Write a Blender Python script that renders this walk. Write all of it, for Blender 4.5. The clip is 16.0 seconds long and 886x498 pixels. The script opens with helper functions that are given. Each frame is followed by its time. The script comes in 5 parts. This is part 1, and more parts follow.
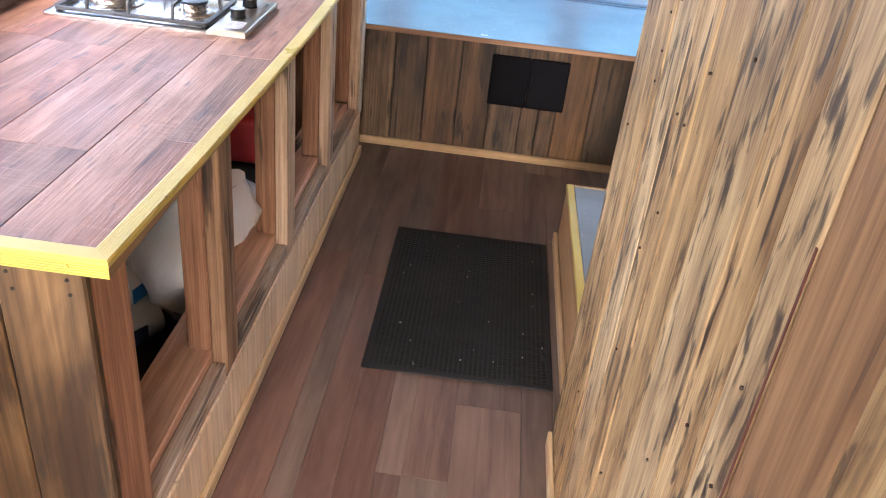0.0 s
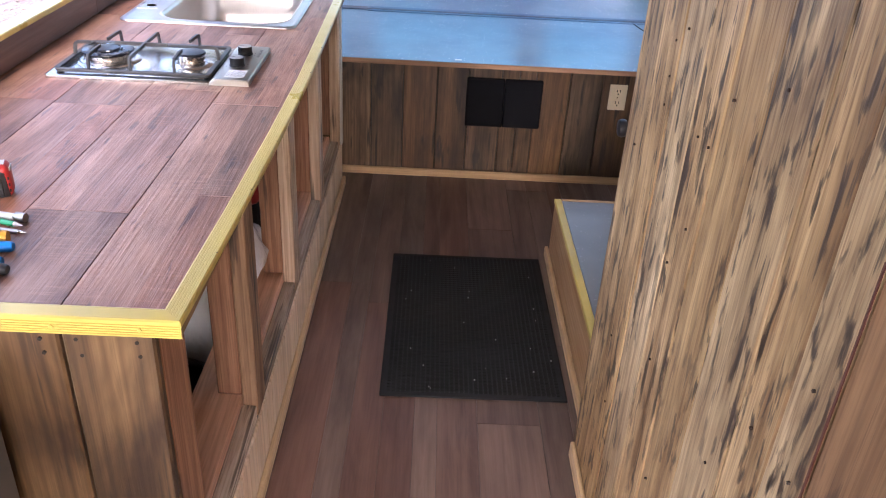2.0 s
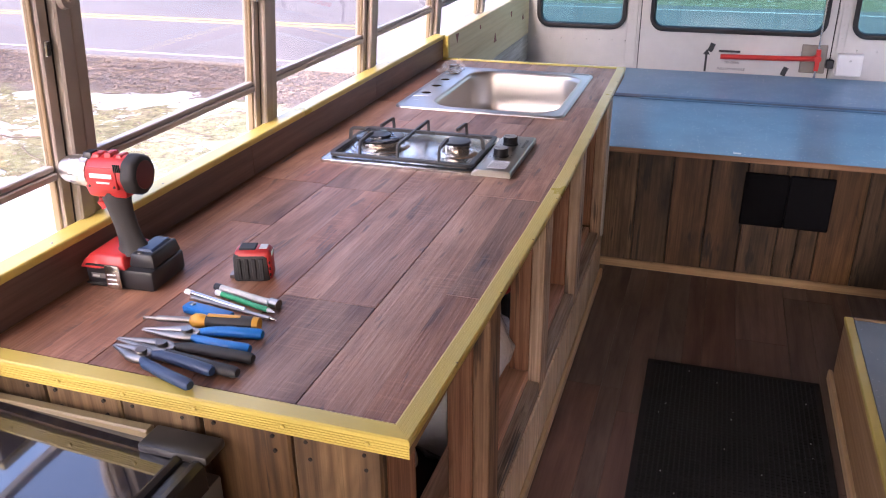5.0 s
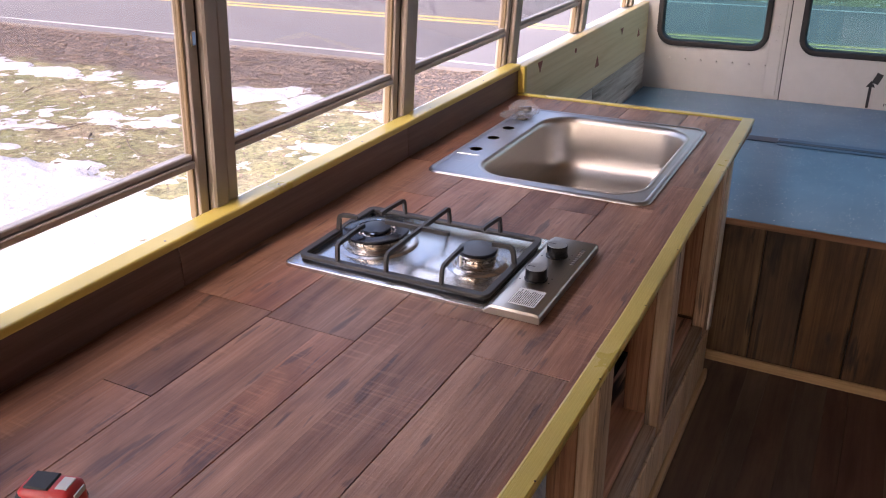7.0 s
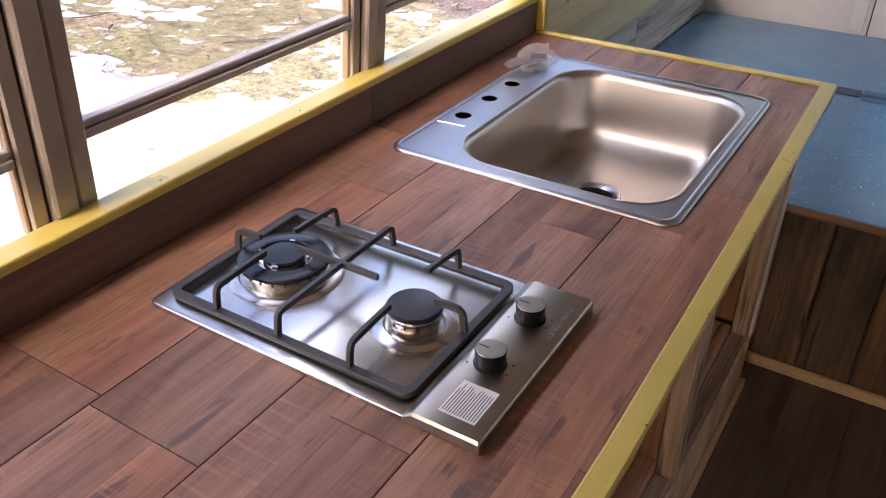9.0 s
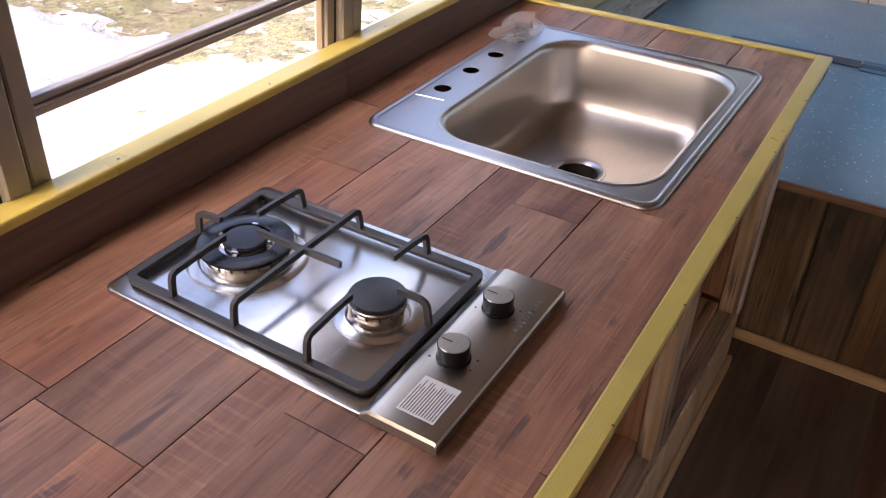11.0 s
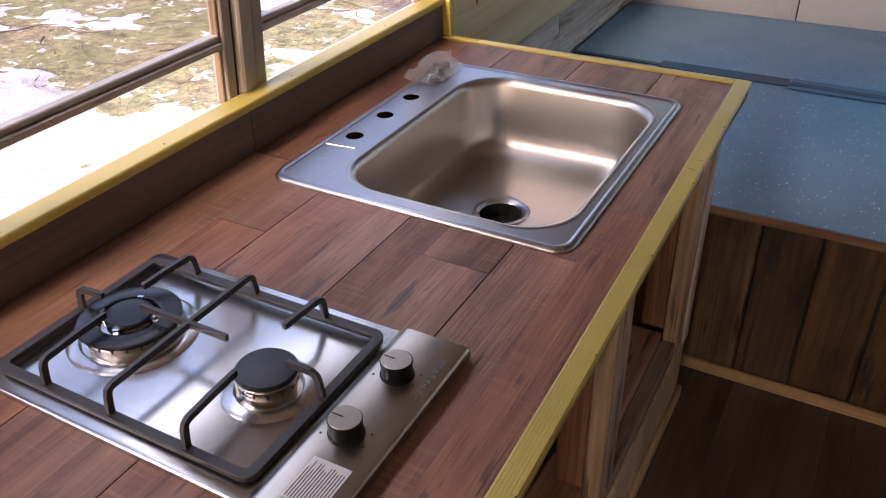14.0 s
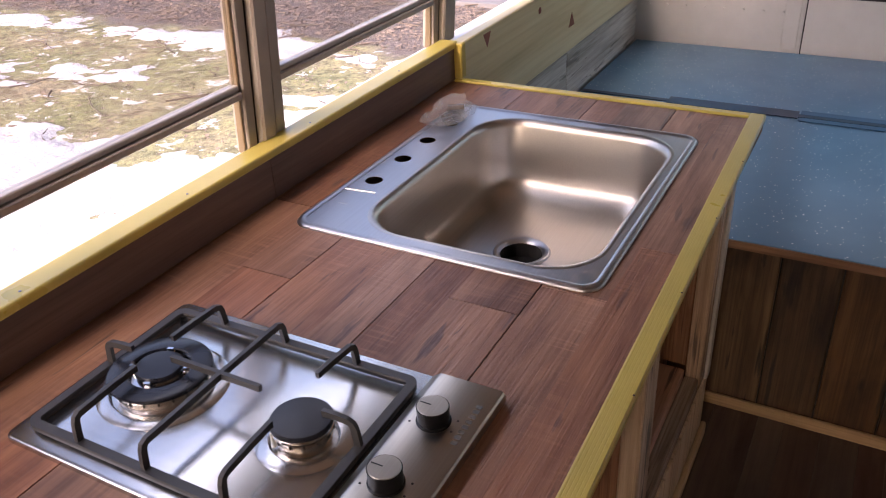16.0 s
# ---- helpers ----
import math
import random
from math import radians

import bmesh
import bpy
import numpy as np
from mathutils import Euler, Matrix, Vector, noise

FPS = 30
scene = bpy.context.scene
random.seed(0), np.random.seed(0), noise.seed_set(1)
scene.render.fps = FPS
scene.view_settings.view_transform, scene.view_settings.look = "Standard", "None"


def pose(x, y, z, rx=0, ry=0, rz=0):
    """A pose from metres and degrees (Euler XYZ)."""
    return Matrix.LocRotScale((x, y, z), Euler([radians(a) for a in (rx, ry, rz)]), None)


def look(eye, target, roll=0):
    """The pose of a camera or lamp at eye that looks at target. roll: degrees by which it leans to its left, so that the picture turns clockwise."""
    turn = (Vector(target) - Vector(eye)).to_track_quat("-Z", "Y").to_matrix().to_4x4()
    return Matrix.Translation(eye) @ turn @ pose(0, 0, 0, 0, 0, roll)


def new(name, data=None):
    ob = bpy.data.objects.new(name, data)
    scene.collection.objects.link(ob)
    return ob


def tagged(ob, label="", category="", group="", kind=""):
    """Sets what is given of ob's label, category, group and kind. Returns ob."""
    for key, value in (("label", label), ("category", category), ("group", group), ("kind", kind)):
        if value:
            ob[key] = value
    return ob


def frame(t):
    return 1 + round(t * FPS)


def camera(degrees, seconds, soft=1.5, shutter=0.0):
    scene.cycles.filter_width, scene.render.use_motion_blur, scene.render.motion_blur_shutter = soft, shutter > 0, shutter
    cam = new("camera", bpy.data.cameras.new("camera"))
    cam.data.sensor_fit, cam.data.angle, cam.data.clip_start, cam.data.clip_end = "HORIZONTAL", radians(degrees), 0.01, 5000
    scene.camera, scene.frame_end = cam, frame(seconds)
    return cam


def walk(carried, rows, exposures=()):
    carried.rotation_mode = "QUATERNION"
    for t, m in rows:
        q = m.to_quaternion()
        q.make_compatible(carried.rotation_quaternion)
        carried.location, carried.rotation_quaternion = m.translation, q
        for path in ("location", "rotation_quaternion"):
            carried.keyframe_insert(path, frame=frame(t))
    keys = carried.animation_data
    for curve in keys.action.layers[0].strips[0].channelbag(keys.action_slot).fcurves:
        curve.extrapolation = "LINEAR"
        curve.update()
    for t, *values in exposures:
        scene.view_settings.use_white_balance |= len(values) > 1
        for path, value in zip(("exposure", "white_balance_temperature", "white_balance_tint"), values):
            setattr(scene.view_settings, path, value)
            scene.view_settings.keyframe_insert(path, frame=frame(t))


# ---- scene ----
cam = camera(56.9, 16.0, 1.1)

PATH = [
    (0, (0.501, -0.946, 1.574), (0.445, 0.773, 0.553), 6.5),
    (0.5, (0.388, -0.98, 1.564), (0.51, 0.716, 0.51), 6.7),
    (1, (0.37, -0.989, 1.579), (0.46, 0.701, 0.513), 5.6),
    (1.5, (0.366, -0.992, 1.607), (0.427, 0.708, 0.555), 4.5),
    (2, (0.357, -0.995, 1.625), (0.398, 0.747, 0.642), 3.3),
    (2.5, (0.348, -1.012, 1.635), (0.372, 0.759, 0.706), 2.4),
    (3, (0.337, -1.03, 1.647), (0.351, 0.766, 0.766), 2.1),
    (3.5, (0.333, -1.023, 1.644), (0.34, 0.786, 0.791), 2.2),
    (4, (0.318, -1.012, 1.638), (0.191, 0.802, 0.805), 1.3),
    (4.5, (0.301, -0.98, 1.628), (-0.042, 0.807, 0.797), 0.6),
    (5, (0.33, -0.836, 1.61), (-0.247, 0.892, 0.785), -0.7),
    (5.2, (0.352, -0.75, 1.607), (-0.334, 0.937, 0.78), -1.2),
    (7.3, (0.292, 0.077, 1.616), (-0.606, 1.645, 0.758), -1.3),
    (7.5, (0.302, 0.163, 1.623), (-0.632, 1.702, 0.752), -1.7),
    (8, (0.277, 0.303, 1.608), (-0.696, 1.802, 0.71), -2.4),
    (8.5, (0.212, 0.437, 1.59), (-0.738, 1.919, 0.641), -1.5),
    (9, (0.184, 0.496, 1.594), (-0.717, 1.927, 0.526), 0.2),
    (9.2, (0.192, 0.516, 1.594), (-0.702, 1.941, 0.512), 1.0),
    (11.3, (0.191, 0.579, 1.599), (-0.678, 1.964, 0.446), 0.6),
    (11.5, (0.192, 0.591, 1.602), (-0.667, 1.984, 0.452), 0.3),
    (12, (0.188, 0.632, 1.602), (-0.652, 2.057, 0.478), -0.1),
    (12.5, (0.209, 0.666, 1.599), (-0.619, 2.111, 0.491), -0.7),
    (13, (0.231, 0.682, 1.594), (-0.587, 2.137, 0.492), -1.1),
    (13.5, (0.229, 0.68, 1.601), (-0.604, 2.133, 0.508), -1.7),
    (14, (0.238, 0.676, 1.593), (-0.594, 2.136, 0.509), -1.6),
    (14.5, (0.238, 0.688, 1.595), (-0.602, 2.15, 0.52), -1.9),
    (15, (0.244, 0.695, 1.595), (-0.616, 2.175, 0.562), -3.0),
    (15.5, (0.234, 0.687, 1.591), (-0.624, 2.191, 0.589), -4.5),
    (16, (0.205, 0.666, 1.595), (-0.658, 2.168, 0.594), -3.3),
]
walk(cam, [(t, look(eye, target, roll)) for t, eye, target, roll in PATH],
     exposures=[(0, 2.45, 5850, 16), (1.5, 2.22, 5600, 18), (2.2, 1.92, 5600, 22), (3.5, 1.6, 5900, 25), (5, 1.28, 5900, 27), (7.5, 0.64, 6400, 26), (8.1, 0.62, 6400, 26), (9, 0.9, 6400, 24), (11.5, 0.9, 6500, 23), (12.2, 0.78, 6500, 24), (13, 0.72, 6500, 25), (14.5, 0.6, 6600, 26), (16, 0.68, 6600, 26)])

# ---- daylight: a bright veiled sky and a soft low sun ----
SUN_ELEVATION, SUN_TURN = 38.0, 185.0
world = bpy.data.worlds.new("sky")
scene.world = world
world.use_nodes = True
sky = world.node_tree.nodes.new("ShaderNodeTexSky")
sky.sky_type, sky.sun_disc = "NISHITA", False
sky.sun_elevation, sky.sun_rotation = radians(SUN_ELEVATION), radians(SUN_TURN)
sky.air_density, sky.dust_density, sky.ozone_density = 1.0, 6.0, 0.6
background = world.node_tree.nodes["Background"]
world.node_tree.links.new(sky.outputs[0], background.inputs[0])
background.inputs[1].default_value = 0.48
sun_data = bpy.data.lights.new("sun", "SUN")
sun_data.energy, sun_data.angle, sun_data.color = 0.7, radians(16), (1.0, 0.95, 0.88)
sun = new("sun", sun_data)
sun.matrix_world = look((0, 0, 30), Vector((0, 0, 30)) - Vector((math.sin(radians(SUN_TURN)) * math.cos(radians(SUN_ELEVATION)),
                                                      math.cos(radians(SUN_TURN)) * math.cos(radians(SUN_ELEVATION)),
                                                      math.sin(radians(SUN_ELEVATION)))))


# sky light in window openings that lie beside, behind and above the view
def window_light(name, centre, facing, width, height, watts, colour=(0.84, 0.91, 1.0)):
    data = bpy.data.lights.new(name, "AREA")
    data.shape, data.size, data.size_y, data.energy, data.color = "RECTANGLE", width, height, watts, colour
    ob = new(name, data)
    ob.matrix_world = look(centre, Vector(centre) + Vector(facing))
    return ob


window_light("side_window_light", (-0.80, -1.85, 1.35), (1, 0, 0), 3.1, 0.66, 2.6)
window_light("windscreen_light", (0.43, -3.56, 1.43), (0, 1, 0), 2.2, 0.9, 0.55)
window_light("side_window_light", (-0.80, 1.25, 1.59), (1, 0, 0), 2.4, 0.21, 4.6)
window_light("side_window_light", (1.65, 3.34, 1.2), (-1, 0, 0), 1.15, 0.78, 0.25)
window_light("rear_window_light", (0.42, 4.06, 1.32), (0, -1, 0), 0.85, 0.32, 0.75)
window_light("rear_window_light", (1.30, 4.06, 1.32), (0, -1, 0), 0.55, 0.32, 0.38)
window_light("rear_window_light", (-0.44, 4.06, 1.32), (0, -1, 0), 0.46, 0.32, 0.38)


# ---- materials ----
class Nodes:
    """A short hand for building one material."""

    def __init__(self, name):
        self.mat = bpy.data.materials.new(name)
        self.mat.use_nodes = True
        self.tree = self.mat.node_tree
        self.shader = self.tree.nodes["Principled BSDF"]

    def add(self, kind, **inputs):
        node = self.tree.nodes.new("ShaderNode" + kind)
        return node

    def link(self, a, b):
        self.tree.links.new(a, b)

    def coords(self, scale, vary=True):
        tc = self.add("TexCoord")
        v = tc.outputs["Object"]
        if vary:
            info = self.add("ObjectInfo")
            mul = self.add("VectorMath")
            mul.operation = "SCALE"
            mul.inputs[0].default_value = (37.0, 23.0, 51.0)
            self.link(info.outputs["Random"], mul.inputs["Scale"])
            plus = self.add("VectorMath")
            self.link(v, plus.inputs[0])
            self.link(mul.outputs[0], plus.inputs[1])
            v = plus.outputs[0]
        m = self.add("VectorMath")
        m.operation = "MULTIPLY"
        m.inputs[1].default_value = scale
        self.link(v, m.inputs[0])
        return m.outputs[0]

    def noise(self, vector, scale=1.0, detail=4.0, rough=0.55, distort=0.0):
        n = self.add("TexNoise")
        n.inputs["Scale"].default_value, n.inputs["Detail"].default_value = scale, detail
        n.inputs["Roughness"].default_value, n.inputs["Distortion"].default_value = rough, distort
        self.link(vector, n.inputs["Vector"])
        return n.outputs["Fac"]

    def ramp(self, fac, stops):
        r = self.add("ValToRGB")
        e = r.color_ramp.elements
        while len(e) < len(stops):
            e.new(0.5)
        for slot, (at, c) in zip(e, stops):
            slot.position = at
            slot.color = (*c, 1) if len(c) == 3 else c
        self.link(fac, r.inputs[0])
        return r.outputs[0]

    def mix(self, fac, a, b, how="MIX"):
        m = self.add("Mix")
        m.data_type, m.blend_type = "RGBA", how
        for slot, v in ((m.inputs[0], fac), (m.inputs[6], a), (m.inputs[7], b)):
            if isinstance(v, (int, float)):
                slot.default_value = v
            elif isinstance(v, tuple):
                slot.default_value = (*v, 1)
            else:
                self.link(v, slot)
        return m.outputs[2]

    def tint(self, colour, spread, hue=0.0):
        """Each piece a little lighter, darker or greyer than the next."""
        info, r, h = self.add("ObjectInfo"), self.add("MapRange"), self.add("HueSaturation")
        r.inputs["To Min"].default_value, r.inputs["To Max"].default_value = 1 - spread, 1 + spread
        self.link(info.outputs["Random"], r.inputs["Value"])
        self.link(r.outputs[0], h.inputs["Value"])
        if hue:
            many, part_of, sat, turn = self.add("Math"), self.add("Math"), self.add("MapRange"), self.add("MapRange")
            many.operation, many.inputs[1].default_value, part_of.operation = "MULTIPLY", 17.0, "FRACT"
            self.link(info.outputs["Random"], many.inputs[0])
            self.link(many.outputs[0], part_of.inputs[0])
            sat.inputs["To Min"].default_value, sat.inputs["To Max"].default_value = 1.0 + 0.6 * hue, 1.0 - 2.2 * hue
            turn.inputs["To Min"].default_value, turn.inputs["To Max"].default_value = 0.5 - 0.02 * hue, 0.5 + 0.12 * hue
            for m, slot in ((sat, "Saturation"), (turn, "Hue")):
                self.link(part_of.outputs[0], m.inputs["Value"])
                self.link(m.outputs[0], h.inputs[slot])
        self.link(colour, h.inputs["Color"])
        return h.outputs[0]

    def bump(self, height, strength=0.3, distance=0.002):
        b = self.add("Bump")
        b.inputs["Strength"].default_value, b.inputs["Distance"].default_value = strength, distance
        self.link(height, b.inputs["Height"])
        self.link(b.outputs[0], self.shader.inputs["Normal"])

    def done(self, colour, rough=0.5, metal=0.0, spec=0.5):
        s = self.shader
        for slot, v in ((s.inputs["Base Color"], colour), (s.inputs["Roughness"], rough)):
            if isinstance(v, tuple):
                slot.default_value = (*v, 1)
            elif isinstance(v, (int, float)):
                slot.default_value = v
            else:
                self.link(v, slot)
        s.inputs["Metallic"].default_value = metal
        s.inputs["Specular IOR Level"].default_value = spec
        return self.mat


def wood(name, light, mid, dark, axis, char=0.0, spread=0.15, rough=0.5, rings=0.35, knots=0.0, relief=0.35, char_colour=(0.035, 0.025, 0.02), figure=(1.3, 16), lines=0.0, spots_at=(2.2, 10), streaks=0.5, hue=0.0, saw=0.0, cluster=False, smoke=0.0, smoke_at=(1.7, 7.5), smoke_colour=(0.30, 0.22, 0.16), smoke_cut=0.44):
    """Boards with the grain along one axis: broad figure, fine streaks, scorched or stained spots and knots."""
    n = Nodes(name)

    def along(a, c):
        return tuple(a if k == "xyz".index(axis) else c for k in range(3))

    broad = n.noise(n.coords(along(*figure)), 1.0, 5.0, 0.6, 0.6)
    colour = n.ramp(broad, [(0.3, dark), (0.5, mid), (0.72, light)])
    wave = n.add("TexWave")
    wave.wave_type, wave.rings_direction = "RINGS", axis.upper()
    wave.inputs["Scale"].default_value, wave.inputs["Distortion"].default_value = 1.0, 5.0
    wave.inputs["Detail"].default_value, wave.inputs["Detail Scale"].default_value = 3.0, 0.7
    n.link(n.coords(along(0.9, 15)), wave.inputs["Vector"])
    streak = n.ramp(wave.outputs["Fac"], [(0.0, (0.62, 0.55, 0.5)), (0.55, (1, 1, 1))])
    colour = n.mix(rings, colour, streak, "MULTIPLY")
    fine = n.noise(n.coords(along(6, 190)), 1.0, 3.0, 0.6)
    hair = n.ramp(fine, [(0.3, (0.6, 0.55, 0.5)), (0.55, (1, 1, 1))])
    colour = n.mix(streaks, colour, hair, "MULTIPLY")
    if lines:
        band = n.noise(n.coords(along(2.4, 46)), 1.0, 4.0, 0.6, 2.0)
        colour = n.mix(lines, colour, n.ramp(band, [(0.36, (0.36, 0.24, 0.16)), (0.46, (0.92, 0.88, 0.84)), (0.56, (1, 1, 1)), (0.7, (1.18, 1.15, 1.1))]), "MULTIPLY")
        thin = n.noise(n.coords(along(1.8, 120)), 1.0, 3.0, 0.55, 1.4)
        colour = n.mix(lines, colour, n.ramp(thin, [(0.40, (0.45, 0.33, 0.24)), (0.50, (1, 1, 1)), (0.66, (1.12, 1.1, 1.06))]), "MULTIPLY")
    if smoke:
        cloud = n.noise(n.coords(along(*smoke_at)), 1.0, 4.0, 0.55, 0.5)
        colour = n.mix(smoke, colour, n.ramp(cloud, [(smoke_cut, (1, 1, 1)), (smoke_cut + 0.12, tuple(0.5 + 0.5 * c for c in smoke_colour)), (smoke_cut + 0.24, smoke_colour)]), "MULTIPLY")
    if char:
        spots = n.noise(n.coords(along(*spots_at)), 1.0, 3.0, 0.5, 0.35)
        grain = n.noise(n.coords(along(3.0, 110)), 1.0, 3.0, 0.6)
        both = n.add("Math")
        both.operation, both.inputs[1].default_value = "MULTIPLY_ADD", 0.35
        n.link(grain, both.inputs[0])
        n.link(spots, both.inputs[2])
        edge = 0.815 - 0.10 * char
        mask = n.ramp(both.outputs[0], [(edge, (0, 0, 0)), (edge + 0.035, (0.6, 0.6, 0.6)), (edge + 0.10, (0.96, 0.96, 0.96))])
        if cluster:
            mask = n.mix(1.0, mask, n.ramp(n.noise(n.coords(along(1.6, 8)), 1.0, 2.0), [(0.36, (0.25, 0.25, 0.25)), (0.50, (1, 1, 1))]), "MULTIPLY")
        colour = n.mix(mask, colour, char_colour)
    if knots:
        v = n.add("TexVoronoi")
        v.inputs["Scale"].default_value = 1.0
        n.link(n.coords(along(2.2, 7)), v.inputs["Vector"])
        mask = n.ramp(v.outputs["Distance"], [(0.05 * knots, (0.9, 0.9, 0.9)), (0.16 * knots, (0, 0, 0))])
        colour = n.mix(mask, colour, tuple(0.35 * c for c in dark))
    if saw:
        across = n.noise(n.coords(along(150, 12)), 1.0, 2.0, 0.5, 0.3)
        where = n.ramp(n.noise(n.coords(along(3.0, 7.0)), 1.0, 3.0), [(0.48, (0, 0, 0)), (0.62, (1, 1, 1))])
        mask = n.mix(1.0, n.ramp(across, [(0.52, (0, 0, 0)), (0.64, (saw, saw, saw))]), where, "MULTIPLY")
        colour = n.mix(mask, colour, tuple(min(1.0, 1.7 * c) for c in light))
    if spread:
        colour = n.tint(colour, spread, hue)
    n.bump(fine, relief, 0.0015)
    rv = n.ramp(broad, [(0.3, (rough + 0.1,) * 3), (0.7, (max(rough - 0.08, 0.05),) * 3)])
    return n.done(colour, rv)


def paint(name, colour, rough=0.45, dirt=0.12, metal=0.0, relief=0.05, spec=0.5):
    """A painted or moulded surface with faint wear at two scales."""
    n = Nodes(name)
    big, small = n.noise(n.coords((3, 3, 3)), 1.0, 5.0, 0.6), n.noise(n.coords((90, 90, 90)), 1.0, 3.0)
    c = n.mix(dirt, colour, n.ramp(big, [(0.35, tuple(0.45 * v for v in colour)), (0.65, tuple(min(1.0, 1.15 * v) for v in colour))]))
    n.bump(small, relief, 0.001)
    r = n.ramp(big, [(0.3, (min(rough + 0.08, 1),) * 3), (0.7, (max(rough - 0.06, 0.03),) * 3)])
    return n.done(c, r, metal, spec)


def brushed(name, colour, rough, axis, relief=0.012):
    """Brushed stainless steel."""
    n = Nodes(name)
    scale = tuple(5 if k == "xyz".index(axis) else 420 for k in range(3))
    line, cloud = n.noise(n.coords(scale, False), 1.0, 3.0), n.noise(n.coords((8, 8, 8), False), 1.0, 4.0)
    c = n.mix(0.35, colour, n.ramp(line, [(0.3, tuple(0.75 * v for v in colour)), (0.7, colour)]))
    n.bump(line, relief, 0.0006)
    return n.done(c, n.ramp(cloud, [(0.3, (rough + 0.025,) * 3), (0.7, (rough - 0.02,) * 3)]), 1.0)


def pane_glass(name, colour, gloss=1.0):
    """Thin window glass: it passes light straight, tinted, and mirrors by its angle."""
    m = bpy.data.materials.new(name)
    m.use_nodes = True
    t = m.node_tree
    t.nodes.remove(t.nodes["Principled BSDF"])
    clear, shine, mix, f, p, r = (t.nodes.new("ShaderNode" + k) for k in ("BsdfTransparent", "BsdfGlossy", "MixShader", "LayerWeight", "Math", "MapRange"))
    clear.inputs[0].default_value = (*colour, 1)
    shine.inputs["Roughness"].default_value = 0.02
    p.operation, p.inputs[1].default_value = "POWER", 4.0
    r.inputs["To Min"].default_value, r.inputs["To Max"].default_value = 0.03, 0.6 * gloss
    t.links.new(f.outputs["Facing"], p.inputs[0])
    t.links.new(p.outputs[0], r.inputs["Value"])
    t.links.new(r.outputs[0], mix.inputs[0])
    t.links.new(clear.outputs[0], mix.inputs[1])
    t.links.new(shine.outputs[0], mix.inputs[2])
    t.links.new(mix.outputs[0], t.nodes["Material Output"].inputs[0])
    return m


FLOOR_VINYL = wood("floor_vinyl", (0.222, 0.138, 0.107), (0.163, 0.098, 0.076), (0.10, 0.058, 0.046), "y", spread=0.2, rough=0.42, rings=0.2, relief=0.15, figure=(1.4, 12), streaks=0.3, lines=0.08, hue=0.12, smoke=0.35, smoke_at=(1.6, 5), smoke_colour=(0.5, 0.45, 0.42))
TOP_VINYL = wood("top_vinyl", (0.42, 0.208, 0.120), (0.30, 0.138, 0.079), (0.165, 0.070, 0.044), "y", char=0.05, spread=0.28, rough=0.43, rings=0.3, relief=0.9, char_colour=(0.10, 0.05, 0.038), figure=(2.6, 10), spots_at=(8.0, 40), streaks=0.5, lines=0.13, hue=0.06, saw=0.14, smoke=0.45, smoke_at=(3.0, 8), smoke_colour=(0.48, 0.38, 0.37))
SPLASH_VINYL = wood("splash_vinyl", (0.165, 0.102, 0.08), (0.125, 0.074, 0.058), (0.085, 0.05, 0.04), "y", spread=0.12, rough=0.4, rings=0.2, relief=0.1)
BARN_WOOD = wood("barn_wood", (0.68, 0.495, 0.26), (0.49, 0.338, 0.163), (0.26, 0.16, 0.07), "z", char=0.85, spread=0.12, rough=0.5, rings=0.4, knots=0.3, relief=0.8, char_colour=(0.03, 0.017, 0.010), lines=0.47, figure=(2.2, 17), spots_at=(11.0, 44), streaks=0.4, hue=0.06, cluster=True, smoke=0.65, smoke_at=(3.4, 13), smoke_colour=(0.33, 0.235, 0.165))
BARN_RED = wood("barn_wood_red", (0.36, 0.222, 0.112), (0.27, 0.157, 0.075), (0.17, 0.093, 0.043), "z", char=0.45, spread=0.1, rough=0.52, rings=0.55, knots=0.5, relief=0.5, char_colour=(0.05, 0.028, 0.016), lines=0.35, spots_at=(3.0, 16), streaks=0.3, smoke=0.5, smoke_at=(1.6, 8), smoke_colour=(0.35, 0.26, 0.22))
BARN_DARK = wood("barn_wood_stained", (0.24, 0.134, 0.054), (0.14, 0.075, 0.030), (0.058, 0.030, 0.013), "z", char=0.35, spread=0.25, rough=0.5, rings=0.55, knots=0.45, relief=0.5, char_colour=(0.018, 0.010, 0.006), lines=0.4, figure=(1.3, 9), spots_at=(4.0, 22), streaks=0.3, hue=0.08, smoke=0.85, smoke_at=(2.2, 6.5), smoke_colour=(0.22, 0.18, 0.15))
BARN_FRONT = wood("barn_wood_smoked", (0.25, 0.158, 0.072), (0.155, 0.092, 0.039), (0.068, 0.039, 0.017), "z", char=0.2, spread=0.16, rough=0.5, rings=0.8, knots=0.35, relief=0.5, char_colour=(0.016, 0.010, 0.006), lines=0.3, figure=(0.9, 9), spots_at=(3.0, 20), streaks=0.3, hue=0.05, smoke=0.97, smoke_at=(1.7, 5.5), smoke_colour=(0.15, 0.115, 0.09), smoke_cut=0.39)
STUD_Z = wood("stud_wood", (0.76, 0.60, 0.43), (0.64, 0.47, 0.31), (0.42, 0.28, 0.17), "z", char=0.35, spread=0.15, rough=0.6, rings=0.4, knots=0.4, lines=0.3)
STUD_RED = wood("stud_wood_red", (0.52, 0.29, 0.16), (0.38, 0.195, 0.105), (0.22, 0.105, 0.058), "z", char=0.3, spread=0.15, rough=0.6, rings=0.4, lines=0.4)
